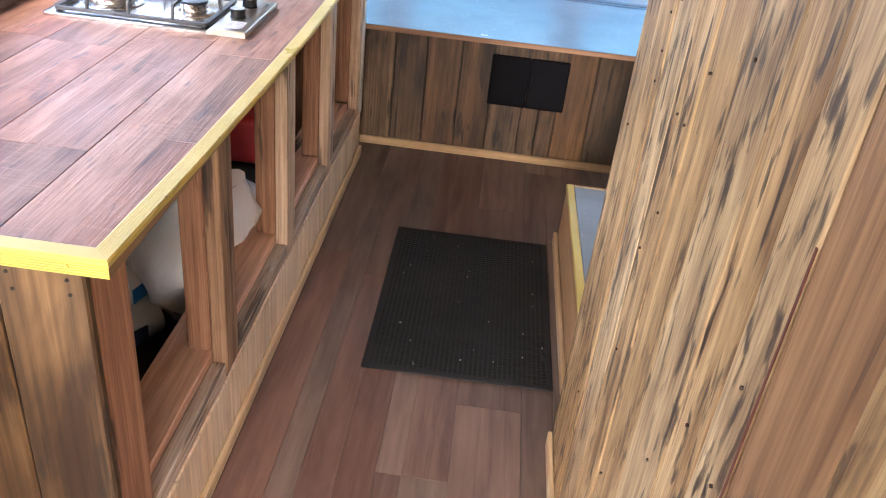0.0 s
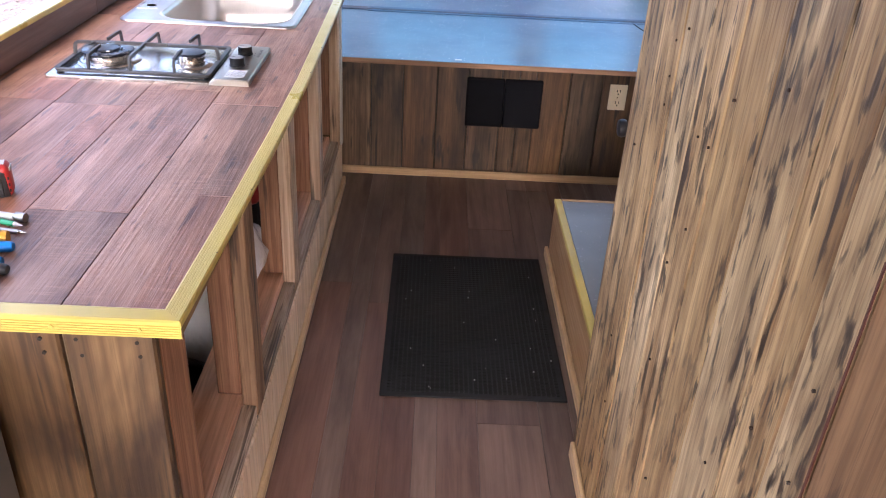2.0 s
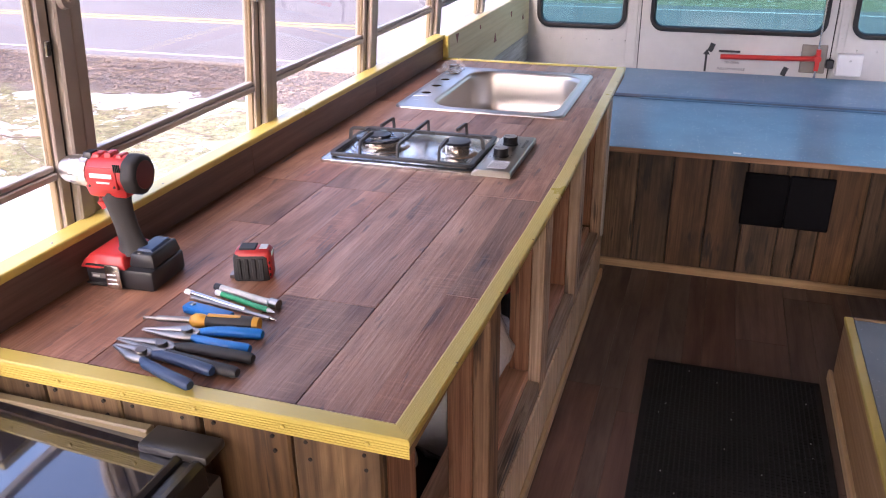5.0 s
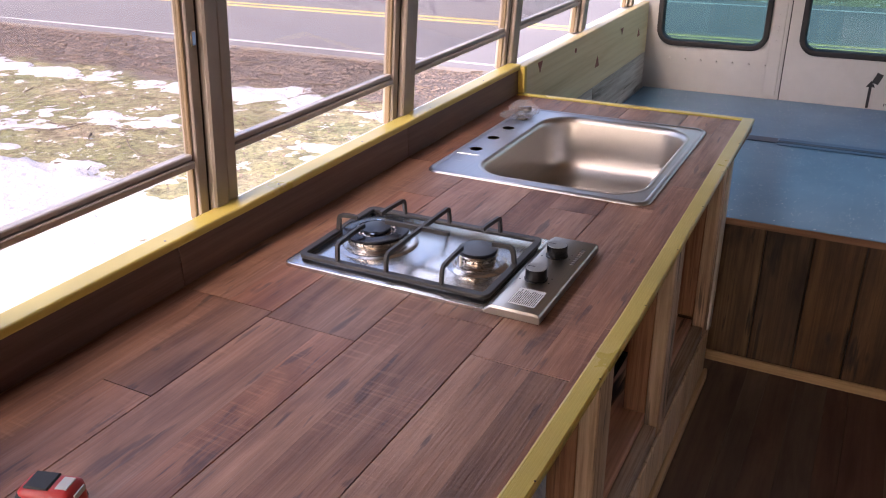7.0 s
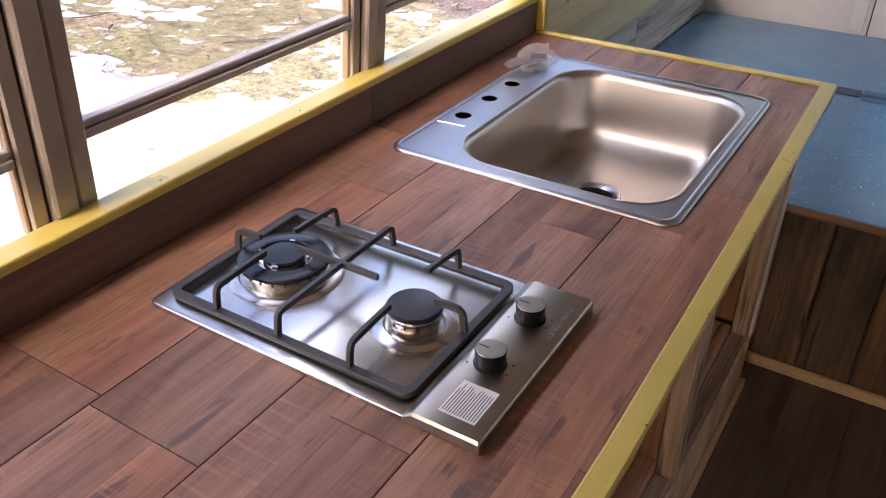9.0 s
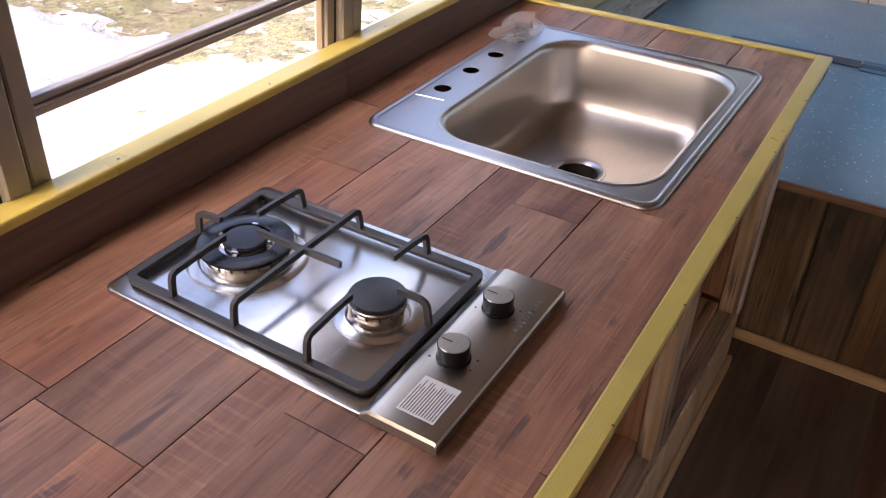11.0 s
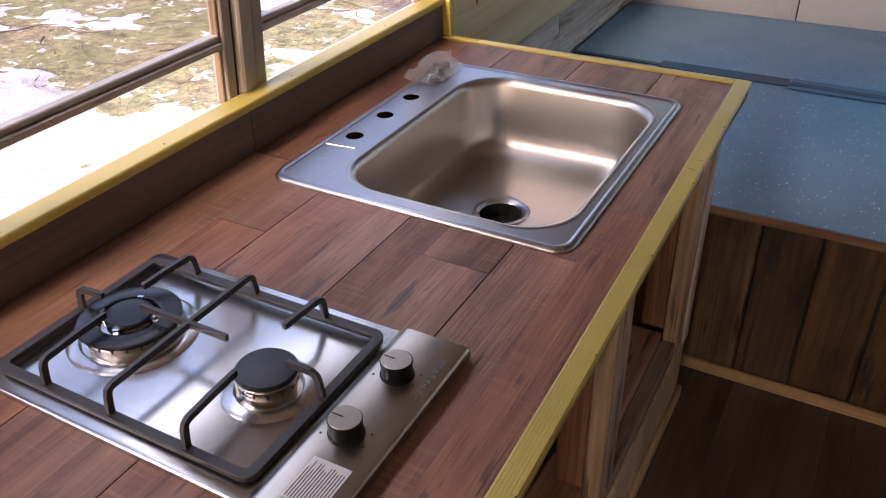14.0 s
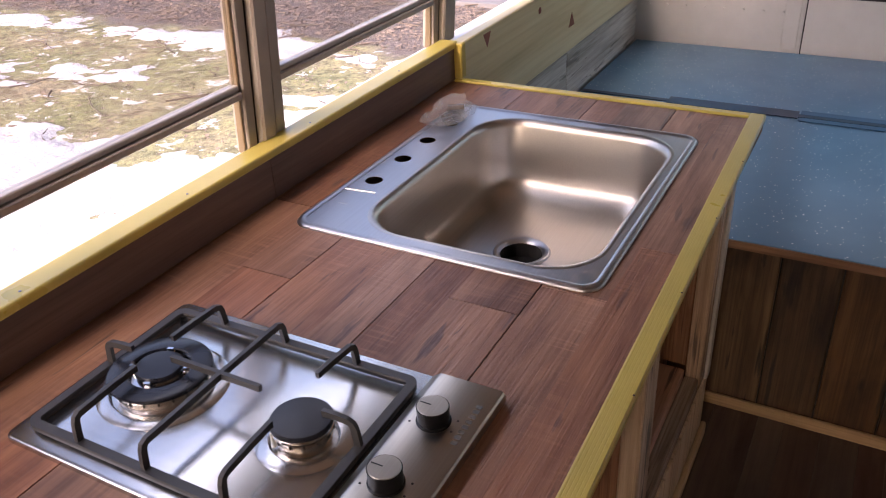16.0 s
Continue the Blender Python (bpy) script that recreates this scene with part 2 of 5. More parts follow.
STUD_BROWN = wood("stud_wood_brown", (0.42, 0.27, 0.15), (0.30, 0.185, 0.10), (0.17, 0.10, 0.055), "z", char=0.45, spread=0.12, rough=0.6, rings=0.45, knots=0.4, lines=0.35)
SILL_RED = wood("sill_wood_red", (0.74, 0.46, 0.30), (0.66, 0.39, 0.25), (0.48, 0.26, 0.16), "y", char=0.1, spread=0.12, rough=0.6, rings=0.3, knots=0.3)
RAIL_DARK = wood("rail_wood_weathered", (0.68, 0.58, 0.46), (0.50, 0.40, 0.30), (0.24, 0.18, 0.13), "y", char=0.6, spread=0.1, rough=0.65, rings=0.5, knots=0.5, lines=0.4)
BEAD_PINE = wood("bead_pine", (0.82, 0.67, 0.48), (0.75, 0.59, 0.40), (0.62, 0.46, 0.29), "z", spread=0.08, rough=0.5, rings=0.25, relief=0.2)
STRIP_PINE_Y = wood("strip_pine_y", (0.78, 0.61, 0.38), (0.68, 0.50, 0.28), (0.54, 0.38, 0.20), "y", spread=0.05, rough=0.5, rings=0.25, relief=0.2)
STRIP_PINE_X = wood("strip_pine_x", (0.58, 0.40, 0.21), (0.48, 0.32, 0.16), (0.37, 0.23, 0.11), "x", spread=0.05, rough=0.5, rings=0.25, relief=0.2)
PINE_BOARD = wood("pine_board_wood", (0.76, 0.66, 0.38), (0.70, 0.58, 0.31), (0.58, 0.46, 0.22), "y", spread=0.0, rough=0.45, rings=0.12, relief=0.15, streaks=0.15, figure=(0.8, 9))
PINE_POST = wood("pine_panel_wood", (0.72, 0.52, 0.33), (0.63, 0.43, 0.26), (0.5, 0.32, 0.18), "z", spread=0.0, rough=0.55, rings=0.3, relief=0.2)
GREY_BOARD = wood("weathered_board_wood", (0.74, 0.71, 0.62), (0.62, 0.58, 0.49), (0.40, 0.36, 0.28), "y", char=0.12, spread=0.1, rough=0.6, rings=0.25, relief=0.6, char_colour=(0.2, 0.18, 0.14), spots_at=(5.0, 30), smoke=0.35, smoke_at=(2.0, 9))
PLY_STEP = wood("step_plywood", (0.56, 0.37, 0.2), (0.47, 0.3, 0.155), (0.37, 0.22, 0.11), "y", spread=0.0, rough=0.45, rings=0.3, relief=0.1)
EDGE_X = wood("bed_edge_wood", (0.46, 0.27, 0.15), (0.36, 0.2, 0.11), (0.25, 0.13, 0.07), "x", spread=0.0, rough=0.5)
SUBTOP = wood("plywood_base", (0.4, 0.27, 0.15), (0.32, 0.21, 0.11), (0.22, 0.14, 0.07), "y", spread=0.0, rough=0.7)
YELLOW = paint("yellow_edging", (0.585, 0.46, 0.10), 0.32, 0.25, relief=0.06)
WHITE_METAL = paint("white_bus_metal", (0.62, 0.60, 0.565), 0.42, 0.2)
BEIGE_METAL = paint("beige_panel", (0.50, 0.44, 0.36), 0.5, 0.12)
WINDOW_METAL = paint("window_aluminium", (0.40, 0.355, 0.31), 0.42, 0.45, 0.35, 0.12)
WINDOW_RAIL = paint("window_rail_aluminium", (0.47, 0.43, 0.40), 0.38, 0.35, 0.35, 0.1)
BRONZE = paint("bronze_seal", (0.17, 0.12, 0.065), 0.5, 0.3)
DARK_GAP = paint("dark_recess", (0.02, 0.018, 0.016), 0.9, 0.1)
BLACK_RUBBER = paint("black_rubber", (0.018, 0.018, 0.019), 0.6, 0.3)
PALE_TRIM = paint("pale_trim", (0.66, 0.62, 0.55), 0.6, 0.4, relief=0.2)
KNOB_BLACK = paint("knob_black", (0.008, 0.008, 0.009), 0.24, 0.1, spec=0.35)
DARK_RED = paint("dark_red_plastic", (0.12, 0.014, 0.014), 0.4, 0.3)
BLACK_PLASTIC = paint("black_plastic", (0.013, 0.013, 0.015), 0.36, 0.2)
VENT_BLACK = paint("vent_black", (0.007, 0.007, 0.009), 0.8, 0.2, spec=0.12)
CAST_IRON = paint("black_enamelled_iron", (0.042, 0.040, 0.040), 0.45, 0.3, relief=0.25)
CAP_ENAMEL = paint("burner_enamel", (0.014, 0.015, 0.021), 0.27, 0.2, relief=0.05, spec=0.4)
STEEL_X = brushed("hob_steel", (0.66, 0.655, 0.65), 0.25, "x")
# hob steel again, with the brown ceiling's reflection put into a darker, warmer colour
STEEL_BROWN_REFLECT = brushed("hob_steel_brown_reflection", (0.43, 0.405, 0.36), 0.30, "y", 0.02)
# bowl of the sink: the interior's warm reflection is tinted into its steel
STEEL_WARM_REFLECT = brushed("sink_steel_warm_reflection", (0.55, 0.515, 0.47), 0.33, "y", 0.004)
STEEL_DECK = brushed("sink_deck_steel", (0.52, 0.52, 0.53), 0.33, "y")
BRASS_STEEL = brushed("burner_alloy", (0.76, 0.72, 0.67), 0.2, "z")
CHROME = paint("chrome", (0.7, 0.7, 0.71), 0.14, 0.05, 1.0, 0.0)
TOOL_STEEL = paint("tool_steel", (0.30, 0.285, 0.27), 0.36, 0.5, 1.0, 0.2)
RED = paint("red_plastic", (0.44, 0.03, 0.028), 0.34, 0.15)
RED_PAINT = paint("red_handle_paint", (0.60, 0.035, 0.025), 0.4, 0.15)
BLUE = paint("blue_grip", (0.008, 0.15, 0.46), 0.36, 0.15)
NAVY = paint("navy_grip", (0.022, 0.045, 0.105), 0.45, 0.2)
ORANGE = paint("orange_grip", (0.60, 0.30, 0.025), 0.4, 0.15)
GREEN = paint("green_pencil", (0.02, 0.30, 0.12), 0.4, 0.1)
LIGHT_GREY = paint("light_grey_plastic", (0.5, 0.5, 0.47), 0.4, 0.1)
GREY_BODY = paint("grey_appliance", (0.16, 0.155, 0.15), 0.45, 0.15)
IVORY = paint("ivory_plastic", (0.66, 0.55, 0.36), 0.4, 0.08)
WHITE_PLASTIC = paint("white_plastic", (0.75, 0.74, 0.72), 0.4, 0.1)
PAPER = paint("white_paper", (0.78, 0.77, 0.75), 0.7, 0.06)
INK = paint("print_ink", (0.03, 0.03, 0.032), 0.6, 0.1)
GREY_INK = paint("grey_ink", (0.14, 0.135, 0.13), 0.6, 0.05)
RED_KNOT = paint("red_knot_wood", (0.28, 0.07, 0.03), 0.5, 0.35)
CARD = paint("cardboard", (0.6, 0.42, 0.28), 0.8, 0.15)
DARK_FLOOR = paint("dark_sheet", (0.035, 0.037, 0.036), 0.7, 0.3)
BLUE_TAPE = paint("blue_black_tape", (0.018, 0.04, 0.07), 0.4, 0.4)
NAIL_STAIN = paint("rusty_nail_hole", (0.05, 0.03, 0.02), 0.8, 0.2)
NAVY_TAPE = paint("dark_blue_tape", (0.012, 0.028, 0.06), 0.35, 0.35)
BLUE_STRIP = paint("blue_strip", (0.03, 0.115, 0.21), 0.35, 0.3)
RED_RESIN = paint("red_stain", (0.10, 0.03, 0.018), 0.5, 0.5)
GLASS = pane_glass("window_glass", (0.86, 0.85, 0.85))
TEAL_GLASS = pane_glass("tinted_glass", (0.38, 0.56, 0.565), 0.6)


def laminate(name, low, high, speck):
    n = Nodes(name)
    big = n.noise(n.coords((4, 4, 4), False), 1.0, 4.0)
    c = n.ramp(big, [(0.3, low), (0.7, high)])
    for scale, reach in ((90.0, 0.17), (55.0, 0.14)):
        v = n.add("TexVoronoi")
        v.inputs["Scale"].default_value = scale
        n.link(n.coords((1, 1, 1), False), v.inputs["Vector"])
        dot = n.ramp(v.outputs["Distance"], [(reach * 0.7, (1, 1, 1)), (reach, (0, 0, 0))])
        pick = n.ramp(v.outputs["Color"], [(0.6, (0, 0, 0)), (0.62, (1, 1, 1))])
        c = n.mix(n.mix(1.0, dot, pick, "MULTIPLY"), c, speck)
    n.bump(n.noise(n.coords((220, 220, 220), False)), 0.06, 0.0008)
    return n.done(c, n.ramp(big, [(0.3, (0.36,) * 3), (0.7, (0.28,) * 3)]))


STEP_LAMINATE = laminate("grey_speckled_laminate", (0.15, 0.175, 0.20), (0.18, 0.21, 0.235), (0.33, 0.36, 0.38))
LAMINATE = laminate("blue_speckled_laminate", (0.098, 0.205, 0.30), (0.124, 0.25, 0.355), (0.84, 0.86, 0.86))


def plastic_film(name, colour, alpha):
    n = Nodes(name)
    n.shader.inputs["Alpha"].default_value = alpha
    n.bump(n.noise(n.coords((40, 40, 40)), 1.0, 4.0), 0.6, 0.006)
    return n.done(colour, 0.07)


BAG_FILM = plastic_film("white_bag_film", (0.86, 0.85, 0.86), 1.0)
CLEAR_FILM = plastic_film("clear_bag_film", (0.42, 0.41, 0.41), 0.2)
CEILING_WOOD = wood("ceiling_wood", (0.40, 0.27, 0.16), (0.32, 0.2, 0.115), (0.22, 0.13, 0.07), "y", spread=0.0, rough=0.55)


def lawn():
    n = Nodes("winter_lawn")
    v = n.coords((1, 1, 1), False)
    patch, mid, fine = n.noise(v, 0.9, 6.0, 0.65), n.noise(v, 7.0, 5.0, 0.7), n.noise(v, 60.0, 4.0, 0.7)
    c = n.ramp(patch, [(0.3, (0.15, 0.165, 0.075)), (0.5, (0.215, 0.21, 0.115)), (0.68, (0.27, 0.235, 0.16))])
    c = n.mix(0.75, c, n.ramp(mid, [(0.36, (0.32, 0.27, 0.22)), (0.50, (1, 1, 1)), (0.68, (1.4, 1.3, 1.15))]), "MULTIPLY")
    c = n.mix(0.6, c, n.ramp(fine, [(0.3, (0.45, 0.42, 0.4)), (0.6, (1.15, 1.15, 1.1))]), "MULTIPLY")
    c = n.mix(0.8, c, n.ramp(n.noise(v, 19.0, 6.0, 0.75), [(0.36, (0.35, 0.30, 0.26)), (0.5, (1, 1, 1)), (0.66, (1.35, 1.3, 1.2))]), "MULTIPLY")
    flecks = n.ramp(n.noise(v, 4.2, 9.0, 0.72, 0.4), [(0.575, (0, 0, 0)), (0.62, (0.85, 0.85, 0.85))])
    c = n.mix(flecks, c, (0.66, 0.66, 0.67))
    # the bare leaf-strewn verge next to the road
    sep, verge = n.add("SeparateXYZ"), n.add("MapRange")
    n.link(v, sep.inputs[0])
    wob = n.add("MapRange")
    wob.inputs["To Min"].default_value, wob.inputs["To Max"].default_value = -0.7, 0.7
    n.link(n.noise(v, 1.4, 5.0), wob.inputs["Value"])
    plus = n.add("Math")
    n.link(sep.outputs[1], plus.inputs[0])
    n.link(wob.outputs[0], plus.inputs[1])
    verge.inputs["From Min"].default_value, verge.inputs["From Max"].default_value = 7.9, 8.2
    n.link(plus.outputs[0], verge.inputs["Value"])
    far = n.add("MapRange")
    far.inputs["From Min"].default_value, far.inputs["From Max"].default_value = 17.4, 18.0
    far.inputs["To Min"].default_value, far.inputs["To Max"].default_value = 1.0, 0.0
    n.link(plus.outputs[0], far.inputs["Value"])
    both = n.add("Math")
    both.operation = "MULTIPLY"
    n.link(verge.outputs[0], both.inputs[0])
    n.link(far.outputs[0], both.inputs[1])
    soil = n.ramp(n.noise(v, 22.0, 6.0, 0.75), [(0.3, (0.05, 0.042, 0.04)), (0.5, (0.115, 0.092, 0.085)), (0.66, (0.21, 0.175, 0.155))])
    c = n.mix(both.outputs[0], c, soil)
    n.bump(fine, 0.7, 0.03)
    return n.done(c, 0.9)


LAWN = lawn()


def rough_ground(name, stops, scale, rough=0.9, relief=0.4, depth=0.01):
    n = Nodes(name)
    v = n.coords((1, 1, 1), False)
    fine = n.noise(v, scale, 6.0, 0.7)
    c = n.mix(0.5, n.ramp(fine, stops), n.ramp(n.noise(v, 0.5, 5.0), stops))
    n.bump(fine, relief, depth)
    return n.done(c, rough)


ASPHALT = rough_ground("asphalt", [(0.3, (0.115, 0.11, 0.115)), (0.7, (0.17, 0.16, 0.165))], 45.0)
SNOW = rough_ground("old_snow", [(0.3, (0.36, 0.37, 0.40)), (0.7, (0.54, 0.54, 0.56))], 12.0, 0.7, 0.9, 0.05)
LINE_YELLOW = rough_ground("road_paint_yellow", [(0.3, (0.42, 0.32, 0.10)), (0.7, (0.5, 0.4, 0.14))], 20.0)
LINE_WHITE = rough_ground("road_paint_white", [(0.3, (0.3, 0.3, 0.3)), (0.7, (0.5, 0.5, 0.5))], 20.0)
LEAF = rough_ground("dead_leaf", [(0.3, (0.115, 0.085, 0.068)), (0.7, (0.24, 0.185, 0.15))], 9.0)
TWIG = rough_ground("twig_bark", [(0.3, (0.06, 0.045, 0.035)), (0.7, (0.14, 0.11, 0.085))], 30.0)


# ---- building helpers ----
def add_box(bm, x0, x1, y0, y1, z0, z1):
    v = [bm.verts.new((x, y, z)) for z in (z0, z1) for x, y in ((x0, y0), (x1, y0), (x1, y1), (x0, y1))]
    for f in ((3, 2, 1, 0), (4, 5, 6, 7), (0, 1, 5, 4), (1, 2, 6, 5), (2, 3, 7, 6), (3, 0, 4, 7)):
        bm.faces.new([v[i] for i in f])
    return v


def box(x0, x1, y0, y1, z0, z1, bevel=0.0, steps=1):
    bm = bmesh.new()
    add_box(bm, x0, x1, y0, y1, z0, z1)
    if bevel:
        bmesh.ops.bevel(bm, geom=bm.edges[:], offset=bevel, segments=steps, affect="EDGES", profile=0.5)
    return bm


def add_cone(bm, p0, p1, r0, r1, seg=20, caps=True):
    p0, p1 = Vector(p0), Vector(p1)
    m = Matrix.Translation((p0 + p1) / 2) @ (p1 - p0).to_track_quat("Z", "Y").to_matrix().to_4x4()
    return bmesh.ops.create_cone(bm, cap_ends=caps, segments=seg, radius1=r0, radius2=r1, depth=(p1 - p0).length, matrix=m)


def loft(bm, loops, close=True, cap=(False, False)):
    rings = [[bm.verts.new(p) for p in loop] for loop in loops]
    for a, b in zip(rings, rings[1:]):
        for i in range(len(a) if close else len(a) - 1):
            j = (i + 1) % len(a)
            bm.faces.new((a[i], a[j], b[j], b[i]))
    if cap[0]:
        bm.faces.new(rings[0][::-1])
    if cap[1]:
        bm.faces.new(rings[-1])
    return rings


def lathe(bm, profile, at=(0, 0, 0), seg=32, cap=(False, False)):
    return loft(bm, [[(at[0] + r * math.cos(a), at[1] + r * math.sin(a), at[2] + z) for a in (2 * math.pi * k / seg for k in range(seg))] for r, z in profile], cap=cap)


def sweep(bm, pts, r, seg=10, flat=1.0, taper=None):
    """A rod along points; flat squeezes it upright."""
    pts = [Vector(p) for p in pts]
    loops = []
    for i, p in enumerate(pts):
        d = (pts[min(i + 1, len(pts) - 1)] - pts[max(i - 1, 0)]).normalized()
        side = d.cross(Vector((0, 0, 1)))
        side = side.normalized() if side.length > 1e-3 else Vector((1, 0, 0))
        up = side.cross(d)
        k = r * (taper[i] if taper else 1)
        loops.append([p + side * math.cos(a) * k + up * math.sin(a) * k * flat for a in (2 * math.pi * j / seg for j in range(seg))])
    loft(bm, loops, cap=(True, True))


def rrect(x0, x1, y0, y1, r, z, n=6):
    out = []
    for cx, cy, a0 in ((x1 - r, y1 - r, 0), (x0 + r, y1 - r, 90), (x0 + r, y0 + r, 180), (x1 - r, y0 + r, 270)):
        for k in range(n + 1):
            a = radians(a0 + 90 * k / n)
            out.append((cx + r * math.cos(a), cy + r * math.sin(a), z))
    return out


def mesh_of(name, bm, material, smooth=None):
    bmesh.ops.recalc_face_normals(bm, faces=bm.faces[:])
    me = bpy.data.meshes.new(name)
    bm.to_mesh(me)
    bm.free()
    me.materials.append(material)
    if smooth:
        me.polygons.foreach_set("use_smooth", [True] * len(me.polygons))
        me.set_sharp_from_angle(angle=radians(smooth))
    return me


def part(name, bm, material, parent, label="", smooth=None):
    ob = new(name, mesh_of(name, bm, material, smooth))
    ob.parent = parent
    return tagged(ob, label)


def solid(name, bm, material, label="", category="", group="", kind="", smooth=None):
    return tagged(new(name, mesh_of(name, bm, material, smooth)), label, category, group, kind)


def thing(name, label, category, at=(0, 0, 0), turn=0.0, group=""):
    ob = new(name)
    ob.empty_display_size = 0.05
    ob.matrix_world = pose(*at, 0, 0, turn)
    return tagged(ob, label, category, group)


def plate(outline, holes, z0, z1):
    """A flat plate in x and y with holes through it, from z0 to z1."""
    cu = bpy.data.curves.new("outline", "CURVE")
    cu.dimensions, cu.fill_mode, cu.extrude = "2D", "BOTH", (z1 - z0) / 2
    for loop in (outline, *holes):
        sp = cu.splines.new("POLY")
        sp.points.add(len(loop) - 1)
        for pt, co in zip(sp.points, loop):
            pt.co = (co[0], co[1], 0, 1)
        sp.use_cyclic_u = True
    ob = bpy.data.objects.new("outline", cu)
    scene.collection.objects.link(ob)
    me = bpy.data.meshes.new_from_object(ob.evaluated_get(bpy.context.evaluated_depsgraph_get()))
    bm = bmesh.new()
    bm.from_mesh(me)
    bpy.data.objects.remove(ob)
    bpy.data.curves.remove(cu)
    bpy.data.meshes.remove(me)
    bmesh.ops.remove_doubles(bm, verts=bm.verts[:], dist=1e-5)
    bmesh.ops.translate(bm, verts=bm.verts[:], vec=(0, 0, (z0 + z1) / 2))
    return bm


def upright(bm, y):
    """Turns a plate drawn in x and z (as x and y) to stand at y."""
    for v in bm.verts:
        v.co = Vector((v.co.x, y + v.co.z, v.co.y))
    return bm


def circle(cx, cy, r, n=24):
    return [(cx + r * math.cos(2 * math.pi * k / n), cy + r * math.sin(2 * math.pi * k / n), 0) for k in range(n)]


# ---- outside: lawn, snow, road ----
GROUND = -0.95


def ground_height(x, y):
    return GROUND + 0.05 * noise.noise((x * 0.35, y * 0.35, 2.0)) + 0.015 * noise.noise((x * 1.9, y * 1.9, 5.0))


def snow_depth(x, y):
    """Deep beside the bus, a ridge along the verge, scraps on the lawn; below zero there is none."""
    rough = 0.42 * noise.noise((x * 0.55, y * 0.75, 0.3)) + 0.34 * noise.noise((x * 1.7, y * 2.3, 4.1)) + 0.3 * noise.noise((x * 4.6, y * 6.5, 8.7)) + 0.2 * noise.noise((x * 11, y * 15, 1.7))
    near = 0.85 * max(0.0, min(1.0, (5.2 - y) / 0.7))
    ridge = 0.6 * math.exp(-(((y - 7.65 - 0.02 * (x + 8)) / 0.42) ** 2))
    scraps = 0.07 if 4.9 < y < 7.3 else 0.0
    east = 0.16 * math.exp(-(((x + 3.9) / 0.9) ** 2)) if 4.9 < y < 7.6 else 0.0
    bare = 0.5 if y > 8.35 else 0.0
    return rough - 0.34 + near + ridge + scraps + east - bare


def grid_mesh(x0, x1, y0, y1, step, height):
    nx, ny = int((x1 - x0) / step) + 1, int((y1 - y0) / step) + 1
    verts = [(x0 + i * step, y0 + j * step, height(x0 + i * step, y0 + j * step)) for j in range(ny) for i in range(nx)]
    faces = [(j * nx + i, j * nx + i + 1, (j + 1) * nx + i + 1, (j + 1) * nx + i) for j in range(ny - 1) for i in range(nx - 1)]
    return verts, faces


def from_lists(name, verts, faces, material, smooth=True):
    me = bpy.data.meshes.new(name)
    me.from_pydata(verts, [], faces)
    me.materials.append(material)
    if smooth:
        me.polygons.foreach_set("use_smooth", [True] * len(me.polygons))
    return new(name, me)


gx = [-900, -300, -100, -40, *[-20 + 0.5 * k for k in range(81)], 40, 100, 300, 900]
gy = [-900, -300, -100, -40, *[-20 + 0.5 * k for k in range(81)], 40, 100, 300, 900]
verts = [(x, y, (ground_height(x, y) if abs(x) < 19 and abs(y) < 9.2 else GROUND - 0.02)) for y in gy for x in gx]
faces = [(j * len(gx) + i, j * len(gx) + i + 1, (j + 1) * len(gx) + i + 1, (j + 1) * len(gx) + i) for j in range(len(gy) - 1) for i in range(len(gx) - 1)]
tagged(from_lists("ground", verts, faces, LAWN), "patchy brown-green winter lawn with a bare leaf-strewn verge", "lawn", kind="structure")

sv, sf = grid_mesh(-15.0, -1.2, -1.5, 8.6, 0.06, lambda x, y: ground_height(x, y) + min(0.07, 0.16 * snow_depth(x, y)) - 0.004)
keep = [f for f in sf if max(sv[i][2] - ground_height(sv[i][0], sv[i][1]) for i in f) > 0.0]
tagged(from_lists("snow", sv, keep, SNOW), "melting patches of old white snow on the lawn", "snow", kind="stuff")

road = solid("road", box(-300, 300, 10.1, 17.9, GROUND - 0.05, GROUND + 0.03), ASPHALT, "grey asphalt road past the lawn", "road", kind="structure")
for y, w, m, text in ((10.45, 0.035, LINE_WHITE, "worn white edge line on the road"), (17.3, 0.05, LINE_WHITE, "worn white edge line on the road"),
                      (13.45, 0.06, LINE_YELLOW, "faded yellow centre line on the road"), (13.75, 0.06, LINE_YELLOW, "faded yellow centre line on the road")):
    solid("road_line", box(-300, 300, y - w, y + w, GROUND + 0.028, GROUND + 0.034), m, text, "road line", kind="structure")


def scatter(count, x0, x1, y0, y1, size, seed):
    rnd = random.Random(seed)
    vs, fs = [], []
    for _ in range(count):
        x, y = rnd.uniform(x0, x1), y0 + (y1 - y0) * rnd.random()
        a, s, z = rnd.uniform(0, 6.28), size * rnd.uniform(0.5, 1.3), ground_height(x, y) + 0.01
        b = len(vs)
        for du, dv, dz in ((-1, -0.55, 0), (1, -0.4, 0.01), (0.8, 0.6, 0.02 * rnd.random()), (-0.7, 0.5, 0.015)):
            vs.append((x + s * (du * math.cos(a) - dv * math.sin(a)), y + s * (du * math.sin(a) + dv * math.cos(a)), z + dz))
        fs.append((b, b + 1, b + 2, b + 3))
    return vs, fs


lv, lf = scatter(9000, -15, -2, 8.1, 10.05, 0.022, 3)
lv2, lf2 = scatter(2500, -12, -1.8, 3.5, 8.1, 0.018, 4)
lf2 = [tuple(i + len(lv) for i in f) for f in lf2]
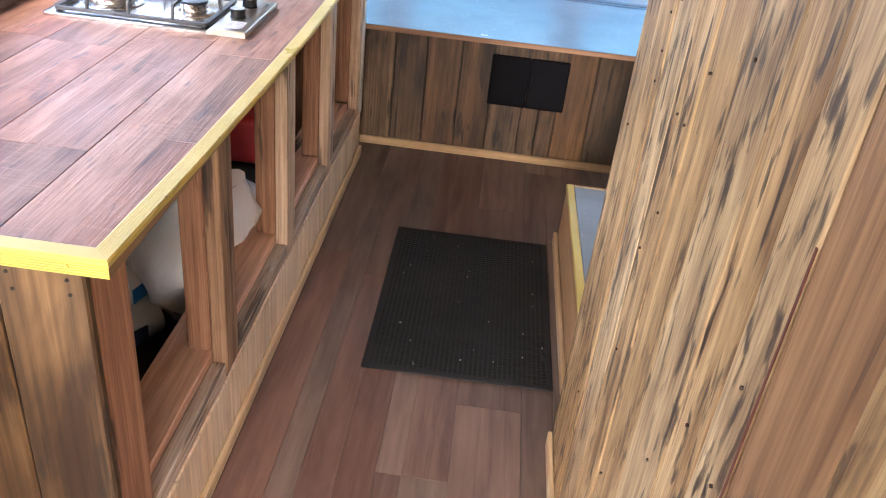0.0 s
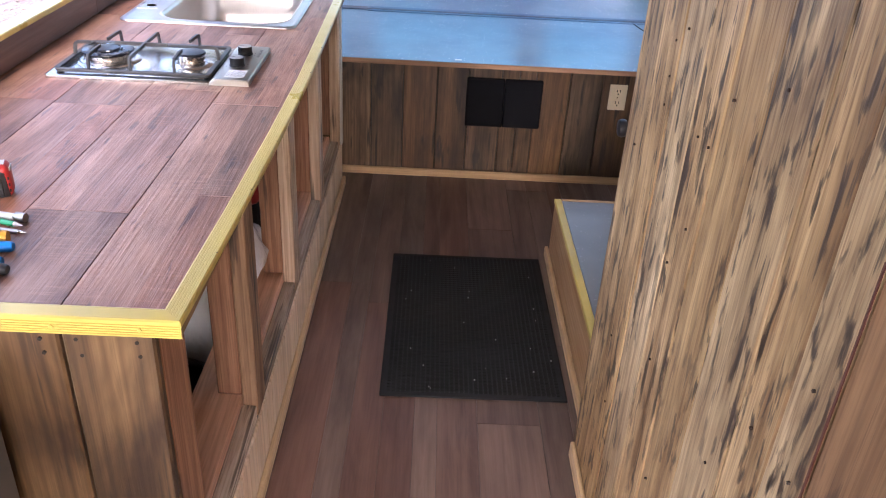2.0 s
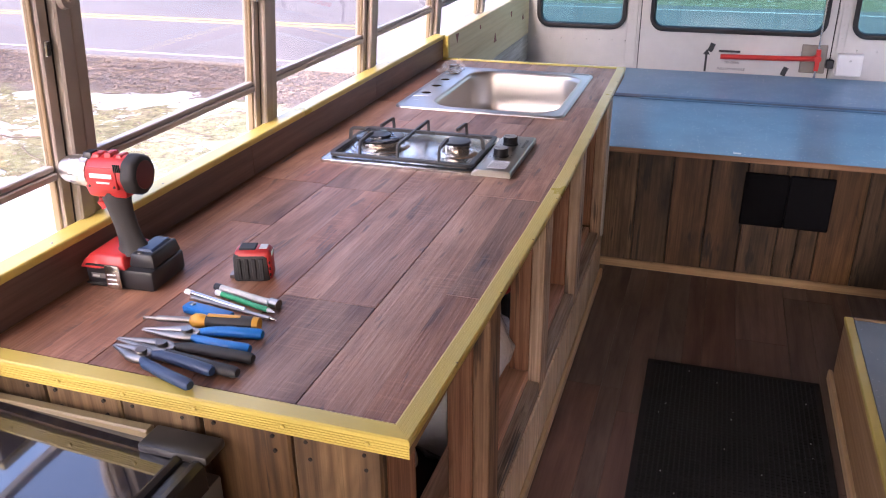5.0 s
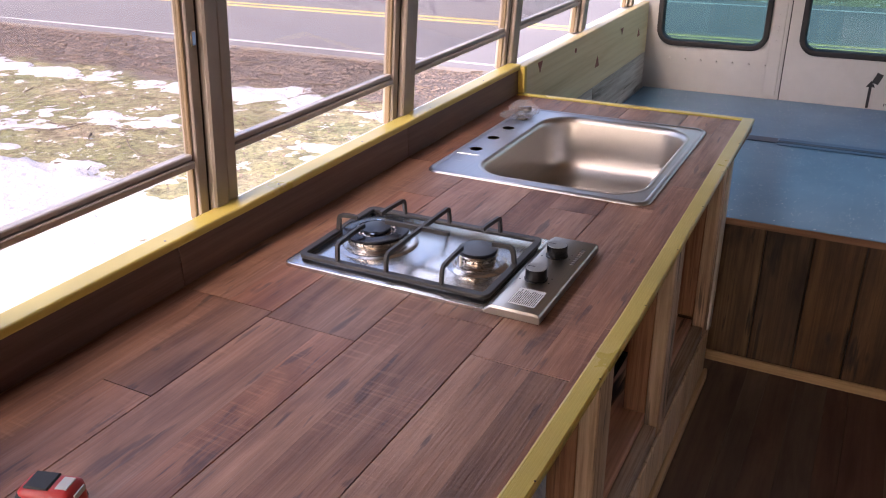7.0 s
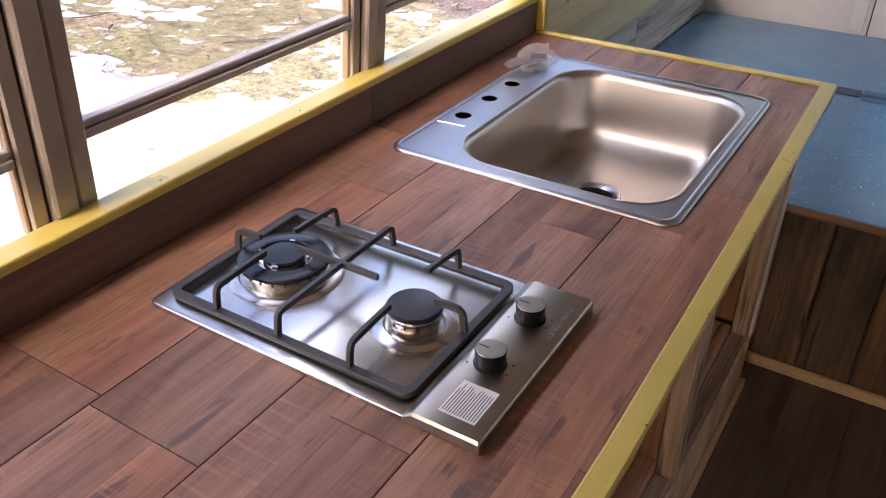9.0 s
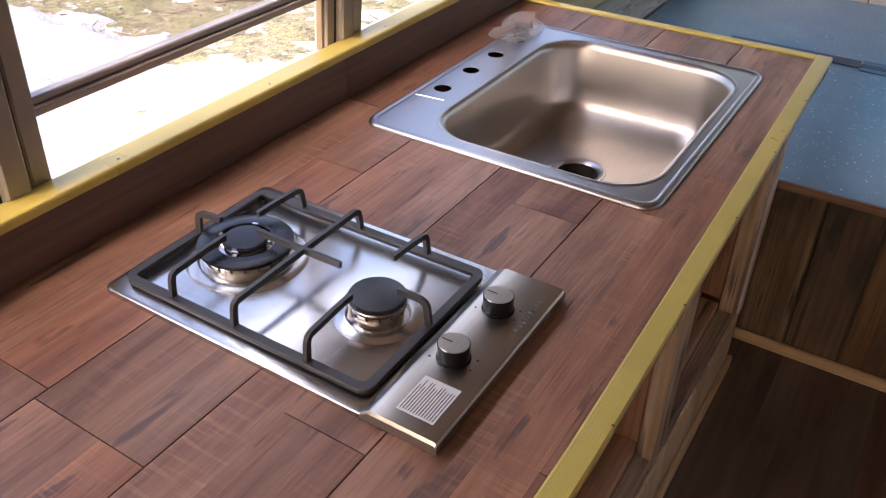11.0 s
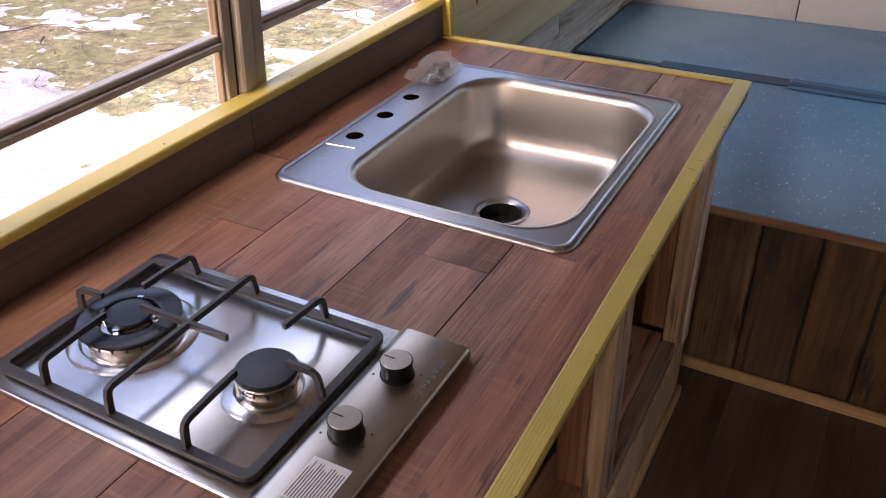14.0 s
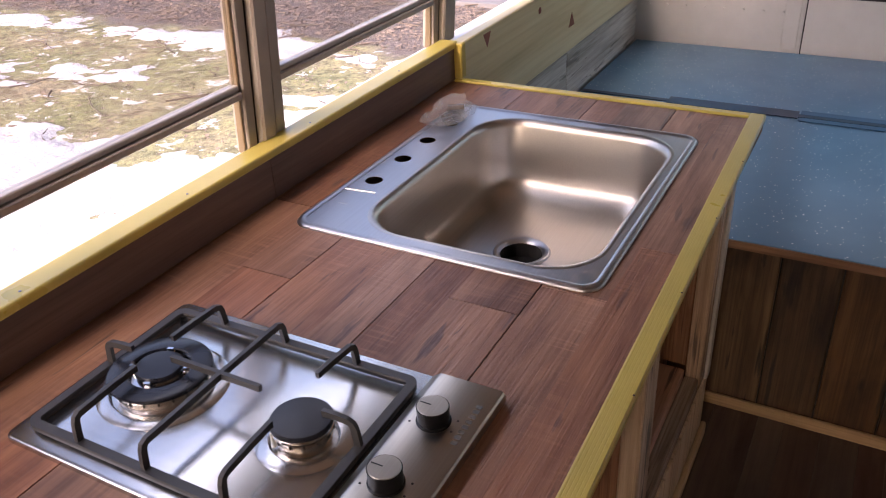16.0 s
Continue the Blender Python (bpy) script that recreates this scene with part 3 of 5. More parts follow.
tagged(from_lists("fallen_leaves", lv + lv2, lf + lf2, LEAF, False), "brown fallen leaves over the verge and lawn", "leaves", kind="stuff")

rnd = random.Random(11)
bm = bmesh.new()
for k in range(150):
    x, y = rnd.uniform(-12, -2.2), rnd.choice((rnd.uniform(4.6, 8), rnd.uniform(8.2, 10)))
    a, ln = rnd.uniform(-0.9, 0.9) + rnd.choice((0, math.pi)), rnd.uniform(0.15, 0.9)
    pts = [(x + ln * s * math.cos(a + 0.3 * math.sin(4 * s + k)), y + ln * s * math.sin(a + 0.3 * math.sin(4 * s + k)), ground_height(x, y) + 0.025 + 0.01 * rnd.random()) for s in (0, 0.35, 0.7, 1)]
    sweep(bm, pts, rnd.uniform(0.005, 0.012), 5, taper=(1, 0.8, 0.6, 0.3))
solid("fallen_twigs", bm, TWIG, "thin dark twigs lying on the lawn", "twigs", kind="stuff")


# ---- the bus shell ----
WALL_X, RIGHT_X, REAR_Y, FRONT_Y, ROOF_Z = -0.79, 1.66, 4.08, -3.6, 1.93
LEDGE = 1.003
solid("floor", box(WALL_X, RIGHT_X, FRONT_Y, REAR_Y, -0.09, -0.006), DARK_FLOOR, "dark subfloor of the bus", "floor", kind="structure")
solid("ceiling", box(WALL_X - 0.06, RIGHT_X + 0.06, FRONT_Y - 0.05, REAR_Y + 0.05, ROOF_Z, ROOF_Z + 0.05), CEILING_WOOD, "brown wooden bus ceiling", "ceiling", kind="structure")
solid("wall_left", box(WALL_X - 0.05, WALL_X - 0.004, FRONT_Y, REAR_Y, -0.3, LEDGE - 0.006), WHITE_METAL, "white metal side wall under the windows", "wall", kind="structure")
solid("wall_left_header", box(WALL_X - 0.05, WALL_X + 0.075, FRONT_Y, REAR_Y, 1.70, ROOF_Z), WHITE_METAL, "white metal strip above the windows", "wall", kind="structure")

# window bays along the left side, 0.711 m apart, leaning inwards a little
BAY, LEAN = 0.711, 0.085


def leaning(bm):
    for v in bm.verts:
        v.co.x += LEAN * (v.co.z - LEDGE)
    return bm


post_edges = [0.402 + BAY * k for k in range(-5, 6)]
for k, e in enumerate(post_edges):
    if e > REAR_Y:
        continue
    post = tagged(thing("window_post", "brown-grey aluminium window post with a dark groove", "window post", group="posts between the bus windows"), kind="structure")
    part("stile", leaning(box(-0.838, -0.806, e - 0.100, e - 0.074, LEDGE, 1.70, 0.003)), WINDOW_METAL, post)
    part("seal", leaning(box(-0.828, -0.812, e - 0.1055, e - 0.1005, LEDGE, 1.70, 0.002)), BRONZE, post, "bronze-brown window seal")
    part("mullion", leaning(box(-0.834, -0.79, e - 0.0725, e - 0.035, LEDGE, 1.70, 0.004)), WINDOW_METAL, post)
    part("groove", leaning(box(-0.834, -0.806, e - 0.0735, e - 0.0005, LEDGE, 1.70)), DARK_GAP, post)
    part("stile", leaning(box(-0.834, -0.797, e - 0.030, e, LEDGE, 1.70, 0.003)), WINDOW_METAL, post)
    bm = bmesh.new()
    add_cone(bm, (-0.792, e - 0.048, 1.43), (-0.780, e - 0.048, 1.43), 0.021, 0.018, 20)
    add_cone(bm, (-0.781, e - 0.048, 1.43), (-0.774, e - 0.048, 1.43), 0.008, 0.007, 12)
    part("latch", leaning(bm), WINDOW_METAL, post, "round metal window latch", 40)
    part("clip", leaning(box(-0.812, -0.800, e - 0.094, e - 0.082, 1.335, 1.362, 0.002)), CHROME, post)
for k, (a, b) in enumerate(zip(post_edges, post_edges[1:])):
    b = min(b, REAR_Y + 0.1)
    win = tagged(thing("window_%d" % (k + 1), "bus side window with a clear pane over a bare lower gap", "window", group="side windows of the bus"), kind="structure")
    part("rail", leaning(box(-0.824, -0.803, a, b - 0.1055, 1.112, 1.126, 0.002)), WINDOW_RAIL, win)
    part("rail", leaning(box(-0.830, -0.809, a, b - 0.1055, 1.127, 1.138, 0.002)), WINDOW_RAIL, win)
    pane = part("pane", leaning(box(-0.822, -0.818, a + 0.001, b - 0.1065, 1.1385, 1.699)), GLASS, win)
    pane.visible_shadow = False

# right side wall with a window over the bed
solid("wall_right", box(RIGHT_X, RIGHT_X + 0.05, FRONT_Y, REAR_Y, -0.3, 0.79), WHITE_METAL, "white metal side wall of the bus", "wall", kind="structure")
solid("wall_right_header", box(RIGHT_X, RIGHT_X + 0.05, FRONT_Y, REAR_Y, 1.60, ROOF_Z), WHITE_METAL, "white metal strip above the side windows", "wall", kind="structure")
for y0, y1 in ((3.93, REAR_Y), (2.55, 2.75), (FRONT_Y, 2.0), (2.0, 2.548)):
    solid("wall_right_pier", box(RIGHT_X, RIGHT_X + 0.05, y0, y1, 0.792, 1.598), WHITE_METAL, "white metal pier between side windows", "wall", kind="structure")
solid("window_sill", box(1.59, RIGHT_X - 0.002, 2.7, 4.02, 0.775, 0.80, 0.004), WHITE_METAL, "white painted window sill over the bed", "sill", kind="structure")
side = solid("window_right", box(RIGHT_X + 0.02, RIGHT_X + 0.024, 2.752, 3.928, 0.793, 1.597), GLASS, "clear side window over the bed", "window", kind="structure")
side.visible_shadow = False

# rear wall, its two fixed windows and the emergency door
WINS = ((-0.70, -0.185), (-0.045, 0.882), (1.008, 1.605))
WIN_Z = (0.808, 1.50)


def rear_panel(name, x0, x1, w, label, category):
    hole = rrect(w[0], w[1], *WIN_Z, 0.075, 0, 8)
    bm = upright(plate([(x0, 0.2, 0), (x1, 0.2, 0), (x1, ROOF_Z, 0), (x0, ROOF_Z, 0)], [hole], 0.0, 0.035), REAR_Y)
    ob = solid(name, bm, WHITE_METAL, label, category, kind="structure")
    bm = bmesh.new()
    loops = []
    for grow, y in ((0.004, 0.002), (0.004, -0.010), (-0.006, -0.016), (-0.020, -0.012), (-0.024, 0.004), (-0.024, 0.03)):
        loops.append([(x, REAR_Y + y, z) for x, z, _ in rrect(w[0] - grow, w[1] + grow, WIN_Z[0] - grow, WIN_Z[1] + grow, 0.075 + grow, 0, 8)])
    loft(bm, loops)
    part("gasket", bm, BLACK_RUBBER, ob, "black rubber window gasket", 50)
    bm = upright(plate(rrect(w[0] + 0.02, w[1] - 0.02, WIN_Z[0] + 0.02, WIN_Z[1] - 0.02, 0.055, 0, 8), [], 0.012, 0.016), REAR_Y)
    p = part("pane", bm, TEAL_GLASS, ob, "teal-tinted glass pane")
    p.visible_shadow = False
    return ob


rear_left = rear_panel("wall_rear_left", WALL_X - 0.05, -0.104, WINS[0], "white metal rear wall with a tinted window", "wall")
door = rear_panel("door_1", -0.098, 0.921, WINS[1], "closed white emergency door with a tinted window", "door")
rear_right = rear_panel("wall_rear_right", 0.929, RIGHT_X + 0.05, WINS[2], "white metal rear wall with a tinted window", "wall")
part("seam", box(-0.106, -0.096, REAR_Y + 0.02, REAR_Y + 0.034, 0.22, 1.9), DARK_GAP, door)
part("seam", box(0.919, 0.931, REAR_Y + 0.02, REAR_Y + 0.034, 0.22, 1.9), DARK_GAP, door)
for x0, x1 in ((-0.175, -0.118), (0.945, 0.985)):
    bm = box(x0, x1, REAR_Y - 0.006, REAR_Y - 0.001, 0.60, 1.88, 0.002)
    part("cover_strip", bm, WHITE_METAL, rear_left if x0 < 0 else rear_right)
bm = bmesh.new()
rnd = random.Random(5)
for x in [-0.78 + 0.075 * k for k in range(9)] + [-0.147] * 5 + [0.965] * 5 + [1.05 + 0.1 * k for k in range(6)]:
    z = 0.74 if x not in (-0.147, 0.965) else rnd.uniform(0.63, 1.0)
    add_cone(bm, (x, REAR_Y + 0.001, z), (x, REAR_Y - 0.009, z), 0.006, 0.003, 8)
part("rivet", bm, WHITE_METAL, rear_left)

solid("wall_front", box(WALL_X, RIGHT_X, FRONT_Y - 0.05, FRONT_Y, -0.3, 0.95), WHITE_METAL, "white metal bulkhead under the windscreen", "wall", kind="structure")

# emergency handle, lock box, latch and stencilled marks on the rear door
handle = thing("emergency_handle", "red emergency door handle on a worn latch plate", "door handle", (0, 0, 0))
bm = bmesh.new()
sweep(bm, [(0.356, REAR_Y - 0.040, 0.684), (0.5, REAR_Y - 0.040, 0.687), (0.7, REAR_Y - 0.040, 0.690), (0.86, REAR_Y - 0.034, 0.695)], 0.014, 10, 1.0)
part("lever", bm, RED_PAINT, handle, "red lever", 50)
bm = bmesh.new()
add_cone(bm, (0.858, REAR_Y - 0.006, 0.695), (0.858, REAR_Y - 0.055, 0.695), 0.022, 0.019, 18)
add_box(bm, 0.848, 0.870, REAR_Y - 0.045, REAR_Y - 0.02, 0.63, 0.745)
part("hub", bm, RED_PAINT, handle, smooth=40)
part("latch_plate", box(0.775, 0.905, REAR_Y - 0.012, REAR_Y - 0.001, 0.612, 0.765, 0.004), paint("worn_latch_plate", (0.33, 0.30, 0.26), 0.5, 0.5, 0.6), handle, "grey worn steel plate")
bm = bmesh.new()
add_cone(bm, (0.858, REAR_Y - 0.022, 0.58), (0.858, REAR_Y - 0.022, 1.45), 0.006, 0.006, 10)
part("rod", bm, CHROME, handle, "thin steel latch rod", 40)
part("catch", box(0.906, 0.944, REAR_Y - 0.03, REAR_Y - 0.001, 0.645, 0.69, 0.003), BLACK_PLASTIC, handle, "black catch")
lock = thing("alarm_box", "small white box beside the door latch", "box")
part("case", box(0.957, 1.083, REAR_Y - 0.055, REAR_Y - 0.001, 0.612, 0.728, 0.006, 2), WHITE_PLASTIC, lock)
part("lid_screw", box(1.015, 1.027, REAR_Y - 0.058, REAR_Y - 0.0545, 0.69, 0.70, 0.002), LIGHT_GREY, lock)

sign = thing("handle_marking", "black stencilled arrow and opening words on the door", "sign")
arrow = [(0.274, 0.59), (0.286, 0.59), (0.286, 0.685), (0.299, 0.685), (0.28, 0.715), (0.261, 0.685), (0.274, 0.685)]
part("arrow", upright(plate([(x, z, 0) for x, z in arrow], [], -0.003, -0.001), REAR_Y), INK, sign)
for x0, z0, a in ((0.303, 0.725, 20), (0.703, 0.612, 20)):
    bm = bmesh.new()
    add_box(bm, -0.014, 0.014, -0.003, -0.001, -0.024, 0.024)
    bmesh.ops.transform(bm, matrix=pose(x0, REAR_Y, z0, 0, a, 0), verts=bm.verts[:])
    part("sticker", bm, INK, sign, "small black sticker")


def lettering(name, text, size, at, turn, material, parent):
    cu = bpy.data.curves.new(name, "FONT")
    cu.body, cu.size, cu.extrude, cu.resolution_u = text, size, 0.0004, 2
    ob = bpy.data.objects.new(name, cu)
    scene.collection.objects.link(ob)
    me = bpy.data.meshes.new_from_object(ob.evaluated_get(bpy.context.evaluated_depsgraph_get()))
    bpy.data.objects.remove(ob)
    me.materials.clear()
    me.materials.append(material)
    out = new(name, me)
    out.matrix_world = pose(*at, *turn)
    out.parent = parent
    return out


lettering("words", "PULL UP HANDLE", 0.019, (0.345, REAR_Y - 0.0035, 0.604), (90, 0, 0), INK, sign)
lettering("words", "TO OPEN", 0.019, (0.380, REAR_Y - 0.0035, 0.640), (90, 0, 0), INK, sign)
part("word_bar", box(0.345, 0.46, REAR_Y - 0.004, REAR_Y - 0.002, 0.702, 0.714), INK, sign)


# ---- partition of scorched planks beside the aisle ----
PX = 0.80
partition = tagged(thing("partition_wall", "tall partition of scorched reclaimed pine planks", "wall"), kind="structure")
part("core", box(PX + 0.018, PX + 0.06, -1.75, 0.752, 0, 1.92), SUBTOP, partition)
seams = (0.762, 0.615, 0.468, 0.325, 0.187, 0.036, -0.117, -0.225, -0.318, -0.47, -0.62, -0.77, -0.92, -1.07, -1.22, -1.37, -1.52, -1.75)
for k, (b, a) in enumerate(zip(seams, seams[1:])):
    lift = (0.0, 0.002, 0.0008, 0.0015)[k % 4]
    part("plank", box(PX - lift, PX + 0.017, a + 0.0015, b - 0.0015, 0.001, 1.919, 0.003), BARN_RED if k == 8 else BARN_WOOD, partition)
part("stain", box(PX - 0.0035, PX - 0.0022, -0.3205, -0.3165, 0.3, 1.25), RED_RESIN, partition, "dark red resin streak along a joint")
rnd = random.Random(21)
for k in range(26):
    y, z = rnd.choice(seams[1:9]) + rnd.choice((-0.03, 0.03, 0.05, -0.05)), rnd.uniform(0.35, 1.5)
    bm = bmesh.new()
    add_cone(bm, (PX - 0.0045, y, z), (PX + 0.004, y, z), 0.0024, 0.0024, 8)
    part("nail_hole", bm, NAIL_STAIN, partition)
part("base_strip", box(PX - 0.015, PX - 0.003, -1.75, 0.735, 0.0, 0.052, 0.003), STRIP_PINE_Y, partition, "pale pine strip along the floor")
grille = thing("vent_grille", "beige slotted vent strip on the plank partition", "vent")
bm = bmesh.new()
add_box(bm, PX - 0.007, PX - 0.0025, 0.695, 0.755, 1.318, 1.62)
part("body", bm, IVORY, grille)
for k in range(20):
    part("slot", box(PX - 0.0082, PX - 0.0066, 0.703, 0.747, 1.33 + 0.0145 * k, 1.336 + 0.0145 * k), DARK_GAP, grille)

# closet side beyond the partition: pine below, beige panel above
solid("wall_closet", box(1.088, 1.12, 0.765, 1.865, 0.0, 0.70), PINE_POST, "pale pine closet side above the step", "wall", kind="structure")
solid("wall_closet_upper", box(1.086, 1.12, 0.765, 1.865, 0.702, 1.925), BEIGE_METAL, "beige upper closet side panel", "wall", kind="structure")
solid("wall_closet_end", box(1.122, RIGHT_X - 0.003, 1.84, 1.865, 0.0, 1.925), PINE_POST, "plain closet end wall", "wall", kind="structure")
knob = thing("closet_knob", "black round knob on the pale closet side", "knob")
bm = bmesh.new()
lathe(bm, [(0.012, 0.0), (0.012, 0.018), (0.030, 0.022), (0.034, 0.034), (0.030, 0.048), (0.010, 0.052), (0.001, 0.052)], (0, 0, 0), 24)
bmesh.ops.transform(bm, matrix=pose(1.086, 1.825, 0.575, 0, -90, 0), verts=bm.verts[:])
part("grip", bm, BLACK_PLASTIC, knob, smooth=40)

# the low step box in front of the closet
step = thing("step_box", "low plywood step box with a blue-grey speckled top", "step", (0.96, 1.3, 0))


def local(bm, x, y, z=0.0):
    bmesh.ops.translate(bm, verts=bm.verts[:], vec=(-x, -y, -z))
    return bm


def at_step(bm):
    return local(bm, 0.96, 1.3)


part("front", at_step(box(0.848, 0.862, 0.765, 1.862, 0.0, 0.240)), PLY_STEP, step)
part("end", at_step(box(0.864, 1.086, 1.848, 1.862, 0.0, 0.240)), PLY_STEP, step)
part("top", at_step(box(0.874, 1.085, 0.765, 1.85, 0.241, 0.256)), STEP_LAMINATE, step, "blue-grey speckled laminate top")
part("edging", at_step(box(0.845, 0.8725, 0.765, 1.866, 0.2405, 0.2585, 0.003)), YELLOW, step, "yellow-gold edging")
part("edging", at_step(box(0.874, 1.085, 1.8515, 1.868, 0.2405, 0.2585, 0.002)), STRIP_PINE_X, step)
part("base_strip", at_step(box(0.832, 0.846, 0.765, 1.875, 0.0, 0.042, 0.003)), STRIP_PINE_Y, step, "pale pine strip along the floor")

# ---- floor mat ----
mat_thing = thing("floor_mat", "black rubber-backed mat with a waffle pile", "mat", (0.52, 1.39, 0), 0.4)
bm = box(-0.289, 0.289, -0.435, 0.435, 0.0, 0.007, 0.003)
part("backing", bm, paint("mat_rubber", (0.017, 0.017, 0.018), 0.8, 0.3, spec=0.3), mat_thing)
bm = bmesh.new()
for i in range(36):
    for j in range(56):
        x, y = -0.262 + 0.01497 * i, -0.408 + 0.01484 * j
        add_box(bm, x - 0.0054, x + 0.0054, y - 0.0054, y + 0.0054, 0.0065, 0.0105)
part("waffle_surface", bm, paint("mat_pile", (0.019, 0.019, 0.020), 0.95, 0.4, relief=0.5, spec=0.25), mat_thing, "dark waffle-patterned pile")["kind"] = "stuff"
rnd = random.Random(8)
bm = bmesh.new()
for _ in range(22):
    x, y, s = rnd.uniform(-0.26, 0.26), rnd.uniform(-0.41, 0.41), rnd.uniform(0.0008, 0.0018)
    add_box(bm, x - s, x + s, y - s, y + s, 0.0107, 0.0125)
tagged(part("crumbs", bm, LIGHT_GREY, mat_thing, "pale crumbs"), kind="stuff")

# ---- bed platform ----
BED_Z, BED_Y, BEDWALL = 0.587, 2.50, 2.60
bed = thing("bed_platform", "wide bed platform with blue white-speckled laminate panels", "bed", (0.45, 3.3, 0))


def at_bed(bm):
    return local(bm, 0.45, 3.3)


part("front_panel", at_bed(box(-0.745, 1.655, BED_Y + 0.001, 3.375, BED_Z - 0.019, BED_Z, 0.001)), LAMINATE, bed, "blue laminate with white specks")
corner = rrect(-1.0, 1.655, 3.0, REAR_Y - 0.012, 0.26, 0, 8)
outline = [(-0.745, 3.385, 0), (1.655, 3.385, 0)] + [p for p in corner if p[0] > 1.3 and p[1] > 3.5] + [(-0.745, REAR_Y - 0.012, 0)]
part("rear_panel", at_bed(plate(outline, [], BED_Z - 0.019, BED_Z + 0.001)), LAMINATE, bed, "blue laminate with white specks")
part("edge", at_bed(box(-0.745, 1.655, BED_Y - 0.004, BED_Y, BED_Z - 0.022, BED_Z - 0.001)), EDGE_X, bed, "raw brown board edge")
part("tape", at_bed(box(-0.43, -0.01, 3.360, 3.424, BED_Z + 0.0022, BED_Z + 0.0042)), NAVY_TAPE, bed, "wide dark blue tape patch")
part("tape", at_bed(box(-0.74, 1.64, 3.374, 3.398, BED_Z + 0.0015, BED_Z + 0.0035)), BLUE_TAPE, bed, "dark tape along the joint")
part("tape", at_bed(box(-0.005, 1.64, 3.340, 3.372, BED_Z + 0.0018, BED_Z + 0.0032)), BLUE_STRIP, bed, "blue tape along the joint")
part("tape", at_bed(box(-0.005, 1.6, 3.400, 3.436, BED_Z + 0.002, BED_Z + 0.0034)), BLUE_STRIP, bed, "blue tape along the joint")
bm = bmesh.new()
sweep(bm, [(1.395, 3.34, BED_Z + 0.001), (1.43, 3.16, BED_Z + 0.001), (1.49, 2.92, BED_Z + 0.001)], 0.004, 6, 0.5)
part("slit", at_bed(bm), DARK_GAP, bed, "dark cut line")
part("chip", at_bed(box(0.445, 0.475, BED_Y + 0.028, BED_Y + 0.042, BED_Z + 0.0005, BED_Z + 0.002)), PAPER, bed, "white scuff")
part("support", at_bed(box(-0.74, 1.655, 2.64, 2.68, 0.0, BED_Z - 0.021)), SUBTOP, bed)

bedwall = tagged(thing("wall_bed_front", "stained plank wall under the bed platform", "wall"), kind="structure")
part("core", box(-0.74, 1.655, BEDWALL + 0.016, BEDWALL + 0.038, 0.0, 0.566), DARK_FLOOR, bedwall)
edges = [-0.74, -0.655, -0.51, -0.365, -0.22, -0.075, 0.074, 0.22, 0.374, 0.517, 0.666, 0.745, 0.822, 0.975, 1.123, 1.27, 1.42, 1.57, 1.65]
for k, (a, b) in enumerate(zip(edges, edges[1:])):
    part("plank", box(a + 0.002, b - 0.002, BEDWALL - 0.001 * (k % 3), BEDWALL + 0.015, 0.002, 0.566, 0.003), BARN_DARK, bedwall)
part("base_strip", box(-0.74, 1.655, BEDWALL - 0.016, BEDWALL - 0.003, 0.0, 0.037, 0.003), STRIP_PINE_X, bedwall, "pale pine strip along the floor")
vent = thing("wall_vent", "flat black plastic two-leaf vent on the plank wall", "vent")
part("leaf", box(0.507, 0.6785, BEDWALL - 0.022, BEDWALL - 0.003, 0.267, 0.496, 0.006, 2), VENT_BLACK, vent)
part("leaf", box(0.6795, 0.851, BEDWALL - 0.022, BEDWALL - 0.003, 0.267, 0.496, 0.006, 2), VENT_BLACK, vent)
outlet = thing("wall_outlet", "ivory double socket outlet on the plank wall", "outlet")
part("cover", box(1.156, 1.236, BEDWALL - 0.009, BEDWALL - 0.0025, 0.374, 0.494, 0.003, 2), IVORY, outlet)
for z in (0.407, 0.461):
    face = part("socket", upright(plate(rrect(1.179, 1.213, z - 0.017, z + 0.017, 0.012, 0), [], -0.0125, -0.0085), BEDWALL), IVORY, outlet)
    for dx, dz, w, h in ((-0.007, 0.005, 0.0016, 0.006), (0.007, 0.005, 0.0016, 0.006), (0, -0.009, 0.003, 0.003)):
        part("slot", box(1.196 + dx - w, 1.196 + dx + w, BEDWALL - 0.0135, BEDWALL - 0.0120, z + dz - h, z + dz + h), DARK_GAP, face)
part("screw", box(1.193, 1.199, BEDWALL - 0.0105, BEDWALL - 0.0085, 0.431, 0.437, 0.001), CHROME, outlet)

# ---- boards along the left side of the bed ----
pine = thing("pine_board", "new yellow pine board with reddish triangular knots", "board")
part("board", box(-0.782, -0.750, 2.478, REAR_Y - 0.02, 0.765, 1.008, 0.003), PINE_BOARD, pine)
for y, z, s, a in ((2.63, 0.982, 0.026, 90), (3.28, 0.862, 0.030, 270), (3.0, 0.965, 0.010, 40), (3.62, 0.94, 0.02, 90), (3.9, 0.88, 0.024, 270)):
    bm = bmesh.new()
    add_cone(bm, (0, 0, -0.0008), (0, 0, 0.0008), s, s, 3 if s > 0.012 else 12)
    bmesh.ops.transform(bm, matrix=pose(-0.7495, y, z) @ Matrix.Rotation(radians(90), 4, "Y") @ Matrix.Rotation(radians(a), 4, "Z"), verts=bm.verts[:])
    part("knot", bm, RED_KNOT, pine, "reddish brown knot")
grey = thing("weathered_board", "weathered grey-white board above the bed", "board")
part("board", box(-0.780, -0.752, 2.52, 3.25, BED_Z + 0.003, 0.763, 0.003), GREY_BOARD, grey)
part("board", box(-0.780, -0.7515, 3.254, REAR_Y - 0.02, BED_Z + 0.003, 0.763, 0.003), GREY_BOARD, grey)


